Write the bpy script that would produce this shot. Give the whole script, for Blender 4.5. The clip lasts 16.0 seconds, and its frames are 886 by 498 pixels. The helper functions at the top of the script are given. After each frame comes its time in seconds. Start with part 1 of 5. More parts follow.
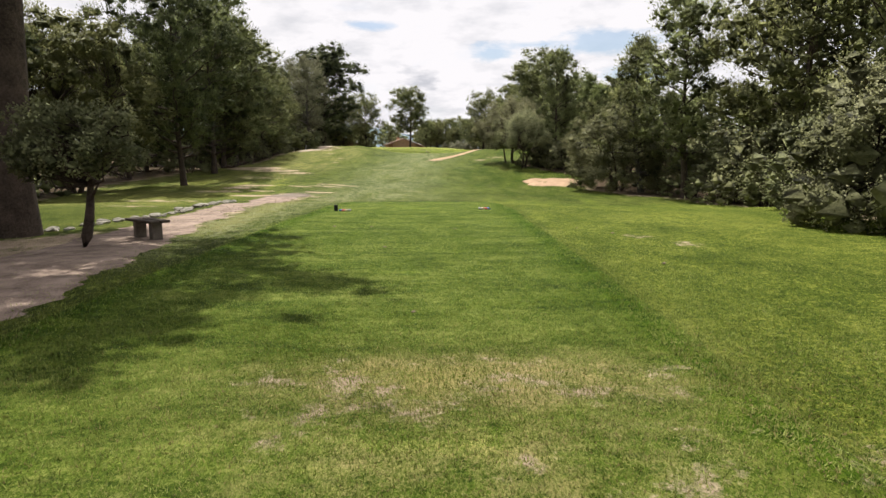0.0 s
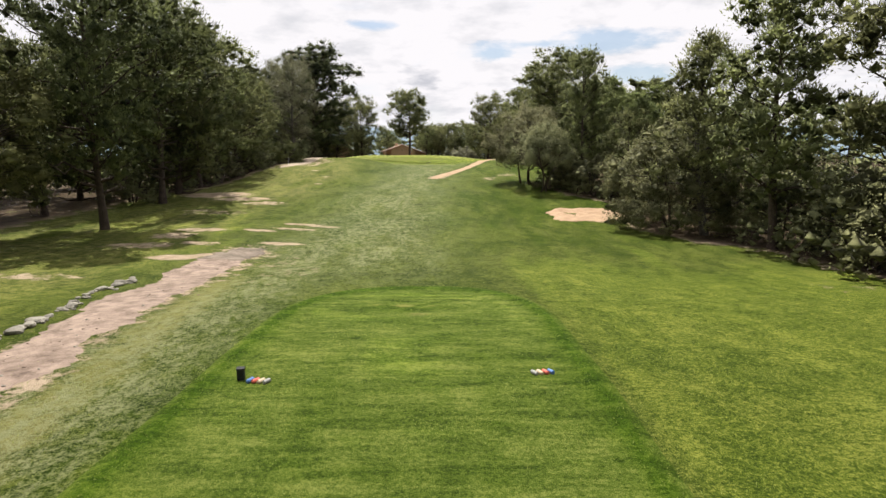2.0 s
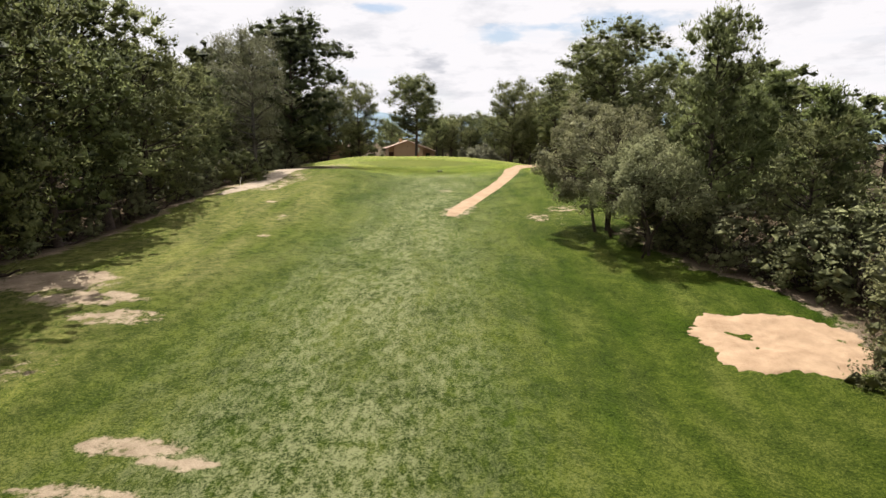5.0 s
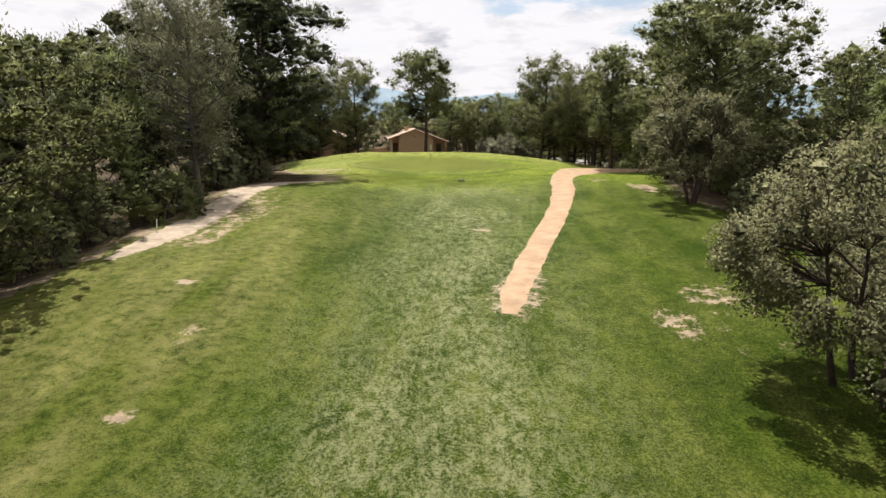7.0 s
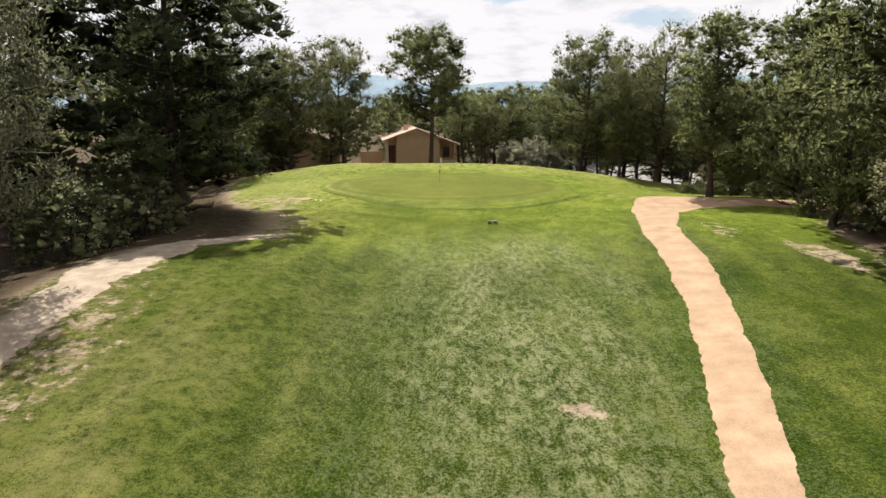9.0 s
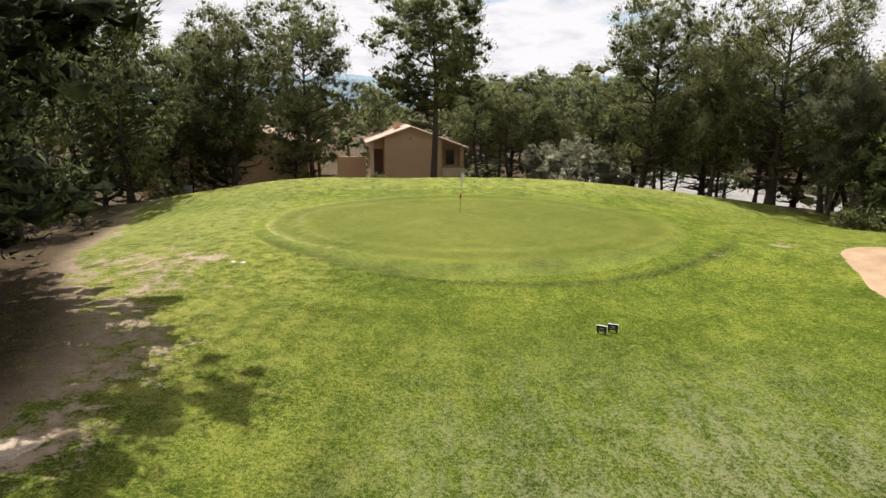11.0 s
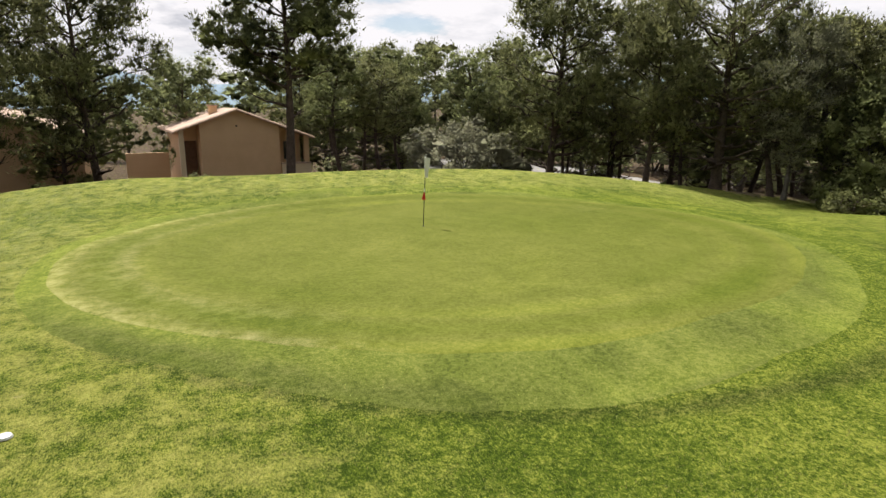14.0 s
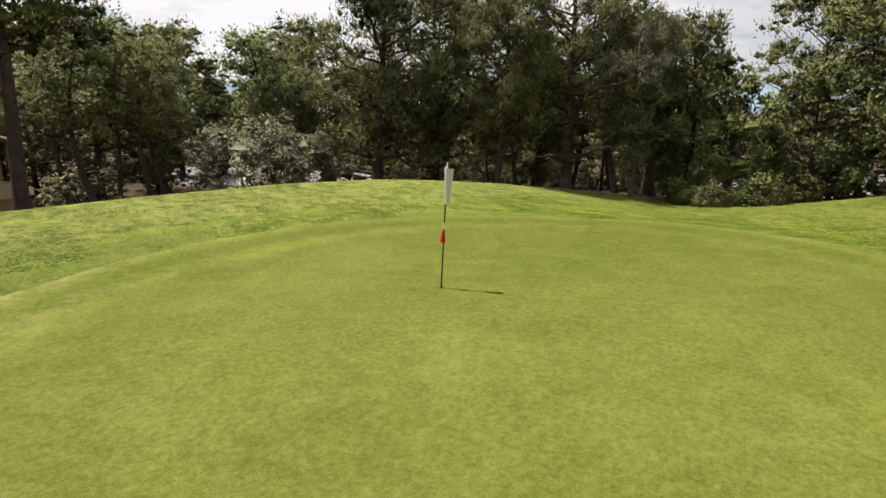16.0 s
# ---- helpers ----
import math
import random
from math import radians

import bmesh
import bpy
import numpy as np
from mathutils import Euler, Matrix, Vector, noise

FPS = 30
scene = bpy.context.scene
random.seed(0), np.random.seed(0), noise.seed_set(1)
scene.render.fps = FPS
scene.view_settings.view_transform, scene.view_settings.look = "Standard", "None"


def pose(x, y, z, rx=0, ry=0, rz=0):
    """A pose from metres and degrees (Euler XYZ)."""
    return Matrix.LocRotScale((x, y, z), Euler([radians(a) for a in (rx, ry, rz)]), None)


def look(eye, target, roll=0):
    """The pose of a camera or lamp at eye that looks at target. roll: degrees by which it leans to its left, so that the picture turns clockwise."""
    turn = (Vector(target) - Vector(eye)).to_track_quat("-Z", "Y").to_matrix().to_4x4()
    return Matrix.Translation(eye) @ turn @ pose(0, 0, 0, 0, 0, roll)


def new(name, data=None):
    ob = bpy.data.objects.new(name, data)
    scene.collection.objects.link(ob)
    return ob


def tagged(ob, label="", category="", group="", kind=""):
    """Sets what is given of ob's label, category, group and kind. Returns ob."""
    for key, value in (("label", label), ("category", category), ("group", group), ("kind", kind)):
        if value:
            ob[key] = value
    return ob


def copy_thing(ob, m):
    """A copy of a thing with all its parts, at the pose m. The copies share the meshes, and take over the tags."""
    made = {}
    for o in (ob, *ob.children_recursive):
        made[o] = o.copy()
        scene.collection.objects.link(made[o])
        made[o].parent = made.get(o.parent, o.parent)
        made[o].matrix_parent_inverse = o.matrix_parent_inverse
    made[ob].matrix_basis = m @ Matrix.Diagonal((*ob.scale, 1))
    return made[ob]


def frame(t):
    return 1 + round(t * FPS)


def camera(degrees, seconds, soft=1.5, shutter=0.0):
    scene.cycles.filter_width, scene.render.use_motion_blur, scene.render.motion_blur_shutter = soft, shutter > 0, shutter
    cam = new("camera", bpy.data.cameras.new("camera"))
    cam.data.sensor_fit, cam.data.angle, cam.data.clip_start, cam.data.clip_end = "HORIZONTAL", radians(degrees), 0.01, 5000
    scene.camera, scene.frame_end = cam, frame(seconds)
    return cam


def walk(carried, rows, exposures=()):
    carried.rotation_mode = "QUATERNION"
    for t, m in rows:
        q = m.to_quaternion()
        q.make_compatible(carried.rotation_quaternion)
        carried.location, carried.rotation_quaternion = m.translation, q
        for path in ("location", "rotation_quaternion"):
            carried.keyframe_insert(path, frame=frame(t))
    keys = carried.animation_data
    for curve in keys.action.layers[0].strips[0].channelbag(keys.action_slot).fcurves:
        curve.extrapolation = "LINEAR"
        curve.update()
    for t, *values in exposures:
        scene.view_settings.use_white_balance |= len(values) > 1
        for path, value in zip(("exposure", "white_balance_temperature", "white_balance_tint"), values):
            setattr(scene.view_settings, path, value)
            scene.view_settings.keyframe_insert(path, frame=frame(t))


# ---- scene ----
cam = camera(72.0, 16.0)
METRES, EYE, TILT, LEAN, TURN = 125.0, 2.2, -8.6, 0.0, 0.0
ROWS = [
    (0.0, 0.0, 0.0, 0.0, 0.0, 0.0, -0.0),
    (0.5, -0.0005, 0.0205, 0.0055, 0.01, -0.01, -0.03),
    (1.0, -0.001, 0.042, 0.0135, 0.02, -0.03, -0.03),
    (1.5, -0.0017, 0.0642, 0.0213, 0.03, -0.03, -0.06),
    (2.0, -0.0022, 0.0883, 0.0291, 0.06, -0.05, -0.06),
    (2.5, -0.0029, 0.1139, 0.0369, 0.1, -0.07, -0.11),
    (3.0, -0.0038, 0.1414, 0.0446, 0.19, -0.09, -0.16),
    (3.5, -0.0047, 0.1713, 0.0527, 0.32, -0.19, -0.15),
    (4.0, -0.0056, 0.2034, 0.0613, 0.46, -0.51, -0.2),
    (6.5, -0.0244, 0.3924, 0.111, 1.08, -3.15, -0.04),
    (7.0, -0.0285, 0.4333, 0.1218, 1.08, -3.68, -0.01),
    (7.5, -0.0323, 0.4753, 0.1323, 1.06, -4.21, -0.06),
    (8.0, -0.036, 0.5185, 0.1413, 1.02, -4.63, -0.09),
    (8.5, -0.0395, 0.563, 0.1496, 1.0, -4.71, -0.12),
    (9.0, -0.0429, 0.6077, 0.1562, 0.96, -4.71, -0.14),
    (9.5, -0.0464, 0.6533, 0.1624, 0.94, -4.7, -0.21),
    (10.0, -0.0513, 0.7, 0.1681, 0.86, -4.67, -0.19),
    (12.5, -0.0786, 0.841, 0.1731, -6.92, -4.65, 0.87),
    (13.0, -0.0861, 0.8537, 0.1733, -10.89, -4.74, 1.48),
    (13.5, -0.0925, 0.869, 0.1736, -16.05, -4.95, 2.26),
    (14.0, -0.0976, 0.8869, 0.1749, -20.07, -5.09, 2.86),
    (14.5, -0.1019, 0.9073, 0.177, -24.67, -5.27, 3.54),
    (15.0, -0.1055, 0.9283, 0.179, -30.96, -5.59, 4.32),
    (15.5, -0.1083, 0.9485, 0.1813, -38.16, -6.18, 5.21),
    (16.0, -0.1108, 0.9678, 0.1829, -46.48, -6.91, 6.07),
]
walk(cam, [(t, pose(0, 0, EYE, TILT, LEAN, TURN) @ pose(METRES * x, METRES * y, METRES * z, 90 + pitch, roll, yaw)) for t, x, y, z, yaw, pitch, roll in ROWS], [(0.0, 0.35), (16.0, 0.35)])


# ---- light ----
SUN = Vector((-0.41, 0.91, 2.25)).normalized()      # towards the sun: ahead, a little left, 66 degrees up
world = bpy.data.worlds.new("sky")
scene.world = world
world.use_nodes = True


def nd(tree, kind, **values):
    """A shader node with its settings and input values."""
    n = tree.nodes.new(kind)
    for key, value in values.items():
        if key.startswith("i_"):
            key = key[2:].replace("_", " ")
            n.inputs[int(key) if key.isdigit() else key].default_value = value
        elif key == "op":
            n.operation = value
        elif key == "space":
            n.data_type = value
        elif key == "blend":
            n.blend_type = value
        elif key == "attr":
            n.attribute_name = value
    return n


def wire(tree, *pairs):
    for a, b in pairs:
        tree.links.new(a, b)


def ramp(tree, fac, stops):
    r = tree.nodes.new("ShaderNodeValToRGB")
    while len(r.color_ramp.elements) < len(stops):
        r.color_ramp.elements.new(0.5)
    for e, (at, colour) in zip(r.color_ramp.elements, stops):
        e.position = at
        e.color = (*colour, 1) if len(colour) == 3 else colour
    tree.links.new(fac, r.inputs[0])
    return r.outputs[0]


def build_sky():
    w = world.node_tree
    w.nodes.clear()
    out = nd(w, "ShaderNodeOutputWorld")
    sky = nd(w, "ShaderNodeTexSky")
    sky.sky_type, sky.sun_disc = "NISHITA", False
    sky.sun_elevation, sky.sun_rotation = math.asin(SUN.z), math.atan2(SUN.x, SUN.y)
    clear = nd(w, "ShaderNodeBackground", i_Strength=0.1)
    coord = nd(w, "ShaderNodeTexCoord")
    sep = nd(w, "ShaderNodeSeparateXYZ")
    lift = nd(w, "ShaderNodeMath", op="ADD", i_1=0.22)
    flat = nd(w, "ShaderNodeVectorMath", op="DIVIDE")
    comb = nd(w, "ShaderNodeCombineXYZ")
    noise_a = nd(w, "ShaderNodeTexNoise", i_Scale=1.5, i_Detail=7.0, i_Roughness=0.55, i_Distortion=0.6)
    noise_b = nd(w, "ShaderNodeTexNoise", i_Scale=4.3, i_Detail=6.0, i_Roughness=0.6)
    wire(w, (coord.outputs["Generated"], sep.inputs[0]), (sep.outputs[2], lift.inputs[0]), (lift.outputs[0], comb.inputs[0]), (lift.outputs[0], comb.inputs[1]))
    comb.inputs[2].default_value = 1.0
    wire(w, (coord.outputs["Generated"], flat.inputs[0]), (comb.outputs[0], flat.inputs[1]), (flat.outputs[0], noise_a.inputs["Vector"]), (flat.outputs[0], noise_b.inputs["Vector"]))
    cover = ramp(w, noise_a.outputs[0], [(0.3, (0.8, 0.8, 0.8)), (0.44, (1, 1, 1))])

    def blot(az, el, wide, high, soft=0.5):
        """How near a direction is to a spot of the sky, frayed by the cloud noise."""
        middle = Vector((math.sin(radians(az)) * math.cos(radians(el)), math.cos(radians(az)) * math.cos(radians(el)), math.sin(radians(el))))
        off = nd(w, "ShaderNodeVectorMath", op="SUBTRACT")
        off.inputs[1].default_value = middle
        size = nd(w, "ShaderNodeVectorMath", op="MULTIPLY")
        size.inputs[1].default_value = (1 / radians(wide), 1 / radians(wide), 1 / radians(high))
        far = nd(w, "ShaderNodeVectorMath", op="LENGTH")
        fray = nd(w, "ShaderNodeMath", op="MULTIPLY_ADD", i_1=3.2, i_2=-1.6)
        both = nd(w, "ShaderNodeMath", op="ADD")
        wire(w, (coord.outputs["Generated"], off.inputs[0]), (off.outputs[0], size.inputs[0]), (size.outputs[0], far.inputs[0]), (noise_b.outputs[0], fray.inputs[0]), (far.outputs["Value"], both.inputs[0]), (fray.outputs[0], both.inputs[1]))
        return ramp(w, both.outputs[0], [(0.35, (1, 1, 1)), (0.35 + soft, (0, 0, 0))])

    # gaps of blue and one small grey cloud
    for az, el, wide, high in ((4.6, 9.2, 2.6, 0.8), (8.5, 9.8, 5.0, 0.55), (13.5, 10.0, 7.0, 1.1), (17.0, 7.0, 3.5, 1.0), (-6.0, 11.5, 3.0, 0.5)):
        less = nd(w, "ShaderNodeMix", space="RGBA")
        less.inputs[7].default_value = (0.3, 0.3, 0.3, 1)
        wire(w, (blot(az, el, wide, high, 0.65), less.inputs[0]), (cover, less.inputs[6]))
        cover = less.outputs[2]
    # brighter towards the sun, greyer away from it
    toward = nd(w, "ShaderNodeVectorMath", op="DOT_PRODUCT")
    toward.inputs[1].default_value = Vector((SUN.x * 0.5, SUN.y, 0.2)).normalized()
    wire(w, (coord.outputs["Generated"], toward.inputs[0]))
    glow = ramp(w, toward.outputs["Value"], [(0.0, (0.44, 0.45, 0.47)), (0.06, (0.5, 0.51, 0.53)), (0.32, (0.755, 0.74, 0.76))])
    shade = ramp(w, noise_b.outputs[0], [(0.3, (0.8, 0.81, 0.83)), (0.52, (1.03, 1.02, 1.02))])
    mul = nd(w, "ShaderNodeMix", space="RGBA", blend="MULTIPLY", i_0=1.0)
    wire(w, (glow, mul.inputs[6]), (shade, mul.inputs[7]))
    grey = nd(w, "ShaderNodeMix", space="RGBA")
    grey.inputs[7].default_value = (0.42, 0.43, 0.48, 1)
    soften = nd(w, "ShaderNodeMath", op="MULTIPLY", i_1=0.75)
    wire(w, (blot(-2.1, 7.2, 2.4, 1.2, 1.1), soften.inputs[0]), (soften.outputs[0], grey.inputs[0]), (mul.outputs[2], grey.inputs[6]))
    mul = grey
    cloud = nd(w, "ShaderNodeBackground", i_Strength=1.0)
    mix = nd(w, "ShaderNodeMixShader")
    wire(w, (sky.outputs[0], clear.inputs[0]), (mul.outputs[2], cloud.inputs[0]), (cover, mix.inputs[0]), (clear.outputs[0], mix.inputs[1]), (cloud.outputs[0], mix.inputs[2]), (mix.outputs[0], out.inputs[0]))


build_sky()
sun = new("sun", bpy.data.lights.new("sun", "SUN"))
sun.data.energy, sun.data.angle, sun.data.color = 5.0, radians(0.53), (1.0, 0.96, 0.88)
sun.matrix_world = look(SUN * 200, (0, 0, 0))

# ---- materials ----


def material(name):
    m = bpy.data.materials.new(name)
    m.use_nodes = True
    t = m.node_tree
    return m, t, t.nodes["Principled BSDF"], t.nodes["Material Output"]


def mottled(name, dark, light, scale, rough=0.8, bump=0.3, fine=8.0, metallic=0.0, vary=0.0, spec=0.3, bump_at=0.02):
    """A solid surface in two tones, with coarse stains, fine grain and relief."""
    m, t, p, out = material(name)
    co = nd(t, "ShaderNodeTexCoord")
    a = nd(t, "ShaderNodeTexNoise", i_Scale=scale, i_Detail=6.0, i_Roughness=0.65)
    b = nd(t, "ShaderNodeTexNoise", i_Scale=scale * fine, i_Detail=4.0, i_Roughness=0.7)
    add = nd(t, "ShaderNodeMath", op="MULTIPLY_ADD", i_1=0.45, i_2=0.0)
    wire(t, (co.outputs["Object"], a.inputs["Vector"]), (co.outputs["Object"], b.inputs["Vector"]))
    mid = nd(t, "ShaderNodeMath", op="MULTIPLY_ADD", i_1=0.55)
    wire(t, (b.outputs[0], add.inputs[0]), (a.outputs[0], mid.inputs[0]), (add.outputs[0], mid.inputs[2]))
    col = ramp(t, mid.outputs[0], [(0.37, dark), (0.63, light)])
    if vary:
        info = nd(t, "ShaderNodeObjectInfo")
        hsv = nd(t, "ShaderNodeHueSaturation")
        rng = nd(t, "ShaderNodeMapRange", i_3=1 - vary, i_4=1 + vary)
        wire(t, (info.outputs["Random"], rng.inputs[0]), (rng.outputs[0], hsv.inputs["Value"]), (col, hsv.inputs["Color"]))
        col = hsv.outputs[0]
    bp = nd(t, "ShaderNodeBump", i_Strength=bump, i_Distance=bump_at)
    wire(t, (col, p.inputs["Base Color"]), (b.outputs[0], bp.inputs["Height"]), (bp.outputs[0], p.inputs["Normal"]))
    p.inputs["Roughness"].default_value = rough
    p.inputs["Metallic"].default_value = metallic
    p.inputs["Specular IOR Level"].default_value = spec
    return m


def turf(name, tones, dry, stripes=0.0, blade=42.0, relief=0.8, dryness=0.6, soil=False, contrast=1.0, hues=0.7, comb=(1.3, 0.5, 1.0), lines=0.55):
    """Cut grass: broad patches, mower lines, tufts, single blades, dry spots and, on the wide ground, bare soil where its fields say so."""
    m, t, p, out = material(name)
    co = nd(t, "ShaderNodeTexCoord")
    v = co.outputs["Object"]
    broad = nd(t, "ShaderNodeTexNoise", i_Scale=0.17, i_Detail=4.0, i_Roughness=0.6, i_Distortion=0.6)
    tuft = nd(t, "ShaderNodeTexNoise", i_Scale=2.4, i_Detail=5.0, i_Roughness=0.75)
    fine = nd(t, "ShaderNodeTexNoise", i_Scale=blade, i_Detail=4.0, i_Roughness=0.8)
    speck = nd(t, "ShaderNodeTexNoise", i_Scale=1.1, i_Detail=9.0, i_Roughness=0.78)
    clump = nd(t, "ShaderNodeTexNoise", i_Scale=12.0, i_Detail=5.0, i_Roughness=0.8)
    for n in (broad, tuft, speck, clump):
        wire(t, (v, n.inputs["Vector"]))
    lie = nd(t, "ShaderNodeMapping")
    lie.inputs["Scale"].default_value = (1.25, 0.55, 1.0)
    wire(t, (v, lie.inputs[0]), (lie.outputs[0], fine.inputs["Vector"]))

    def spread_out(socket, gain):
        """The noise about its middle, times the gain."""
        n = nd(t, "ShaderNodeMath", op="MULTIPLY_ADD", i_1=gain, i_2=-0.5 * gain)
        wire(t, (socket, n.inputs[0]))
        return n.outputs[0]

    def plus(a, b):
        n = nd(t, "ShaderNodeMath", op="ADD")
        if isinstance(b, float):
            n.inputs[1].default_value = b
            wire(t, (a, n.inputs[0]))
        else:
            wire(t, (a, n.inputs[0]), (b, n.inputs[1]))
        return n.outputs[0]

    mid = nd(t, "ShaderNodeTexNoise", i_Scale=0.75, i_Detail=6.0, i_Roughness=0.7, i_Distortion=0.8)
    wire(t, (v, mid.inputs["Vector"]))
    combed = nd(t, "ShaderNodeMapping")
    combed.inputs["Scale"].default_value = comb
    lay = nd(t, "ShaderNodeTexNoise", i_Scale=1.0, i_Detail=5.0, i_Roughness=0.6, i_Distortion=0.7)
    wire(t, (v, combed.inputs[0]), (combed.outputs[0], lay.inputs["Vector"]))
    value = plus(plus(plus(spread_out(broad.outputs[0], 0.55 * contrast), spread_out(tuft.outputs[0], 0.7 * contrast)), plus(spread_out(clump.outputs[0], 2.1 * contrast), plus(spread_out(mid.outputs[0], 0.6 * contrast), spread_out(lay.outputs[0], lines * contrast)))), plus(spread_out(fine.outputs[0], 2.3 * contrast), 0.5))
    if stripes:
        wave = nd(t, "ShaderNodeTexWave", i_Scale=stripes, i_Distortion=2.5, i_Detail=3.0)
        wave.bands_direction = "Y"
        wire(t, (v, wave.inputs["Vector"]))
        value = plus(value, spread_out(wave.outputs["Fac"], 0.08))
    col = ramp(t, value, [(0.12, tones[0]), (0.5, tones[1]), (0.88, tones[2])])
    spots = ramp(t, speck.outputs[0], [(dryness - 0.04, (0, 0, 0)), (dryness + 0.1, (1, 1, 1))])
    mx = nd(t, "ShaderNodeMix", space="RGBA")
    mx.inputs[7].default_value = (*dry, 1)
    keep = nd(t, "ShaderNodeMath", op="MULTIPLY", i_1=0.75)
    wire(t, (spots, keep.inputs[0]))
    if soil:
        dryf = nd(t, "ShaderNodeAttribute", attr="dry")
        dn = nd(t, "ShaderNodeMath", op="ADD")
        wire(t, (dryf.outputs["Fac"], dn.inputs[0]), (spread_out(plus(tuft.outputs[0], spread_out(fine.outputs[0], 0.9)), 2.2), dn.inputs[1]))
        dr = ramp(t, dn.outputs[0], [(0.25, (0, 0, 0)), (0.95, (1, 1, 1))])
        dk = nd(t, "ShaderNodeMath", op="MULTIPLY")
        ds = nd(t, "ShaderNodeMath", op="MULTIPLY", i_1=1.6)
        ds.use_clamp = True
        wire(t, (dryf.outputs["Fac"], ds.inputs[0]), (dr, dk.inputs[0]), (ds.outputs[0], dk.inputs[1]))
        dm = nd(t, "ShaderNodeMath", op="MAXIMUM")
        wire(t, (dk.outputs[0], dm.inputs[0]), (keep.outputs[0], dm.inputs[1]))
        keep = dm
    wire(t, (keep.outputs[0], mx.inputs[0]), (col, mx.inputs[6]))
    col = mx.outputs[2]
    if soil:
        tone = nd(t, "ShaderNodeAttribute", attr="tone")
        hue = nd(t, "ShaderNodeTexNoise", i_Scale=0.35, i_Detail=6.0, i_Roughness=0.65, i_Distortion=1.0)
        wire(t, (combed.outputs[0], hue.inputs["Vector"]))
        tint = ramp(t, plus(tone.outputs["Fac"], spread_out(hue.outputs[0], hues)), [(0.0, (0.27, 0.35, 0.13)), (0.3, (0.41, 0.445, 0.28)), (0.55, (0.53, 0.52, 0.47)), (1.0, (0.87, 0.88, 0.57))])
        twice = nd(t, "ShaderNodeMix", space="RGBA", blend="MULTIPLY", i_0=1.0)
        gain = nd(t, "ShaderNodeMix", space="RGBA", blend="ADD", i_0=1.0)
        wire(t, (col, twice.inputs[6]), (tint, twice.inputs[7]), (twice.outputs[2], gain.inputs[6]), (twice.outputs[2], gain.inputs[7]))
        col = gain.outputs[2]
        pale = nd(t, "ShaderNodeAttribute", attr="pale")
        streak = nd(t, "ShaderNodeMapping")
        streak.inputs["Scale"].default_value = (2.6, 1.2, 1.0)
        sn = nd(t, "ShaderNodeTexNoise", i_Scale=1.5, i_Detail=10.0, i_Roughness=0.72, i_Distortion=0.5)
        wire(t, (v, streak.inputs[0]), (streak.outputs[0], sn.inputs["Vector"]))
        sr = ramp(t, plus(plus(spread_out(sn.outputs[0], 1.7), spread_out(fine.outputs[0], 1.5)), plus(plus(spread_out(clump.outputs[0], 1.6), 0.5), spread_out(mid.outputs[0], 0.45))), [(0.38, (0, 0, 0)), (0.8, (1, 1, 1))])
        pm = nd(t, "ShaderNodeMath", op="MULTIPLY")
        wire(t, (pale.outputs["Fac"], pm.inputs[0]), (sr, pm.inputs[1]))
        mp = nd(t, "ShaderNodeMix", space="RGBA")
        mp.inputs[7].default_value = (0.29, 0.3, 0.145, 1)
        wire(t, (pm.outputs[0], mp.inputs[0]), (col, mp.inputs[6]))
        col = mp.outputs[2]
        bare = nd(t, "ShaderNodeAttribute", attr="bare")
        bn = nd(t, "ShaderNodeTexNoise", i_Scale=1.5, i_Detail=10.0, i_Roughness=0.78)
        wire(t, (v, bn.inputs["Vector"]))
        ba = plus(spread_out(bn.outputs[0], 2.6), bare.outputs["Fac"])
        bf = ramp(t, ba, [(0.55, (0, 0, 0)), (0.78, (1, 1, 1))])
        earth = ramp(t, plus(speck.outputs[0], spread_out(fine.outputs[0], 0.9)), [(0.3, (0.32, 0.235, 0.16)), (0.7, (0.64, 0.5, 0.36))])
        litter = nd(t, "ShaderNodeAttribute", attr="litter")
        le = nd(t, "ShaderNodeMix", space="RGBA")
        duff = ramp(t, plus(tuft.outputs[0], spread_out(fine.outputs[0], 0.9)), [(0.25, (0.03, 0.022, 0.014)), (0.75, (0.15, 0.105, 0.066))])
        wire(t, (litter.outputs["Fac"], le.inputs[0]), (earth, le.inputs[6]), (duff, le.inputs[7]))
        me = nd(t, "ShaderNodeMix", space="RGBA")
        wire(t, (bf, me.inputs[0]), (col, me.inputs[6]), (le.outputs[2], me.inputs[7]))
        col = me.outputs[2]
    bp = nd(t, "ShaderNodeBump", i_Strength=relief, i_Distance=0.07)
    bh = nd(t, "ShaderNodeMath", op="MULTIPLY_ADD", i_1=1.6)
    wire(t, (clump.outputs[0], bh.inputs[0]), (fine.outputs[0], bh.inputs[2]), (bh.outputs[0], bp.inputs["Height"]))
    wire(t, (col, p.inputs["Base Color"]), (bp.outputs[0], p.inputs["Normal"]))
    p.inputs["Roughness"].default_value = 0.75
    p.inputs["Specular IOR Level"].default_value = 0.05
    return m


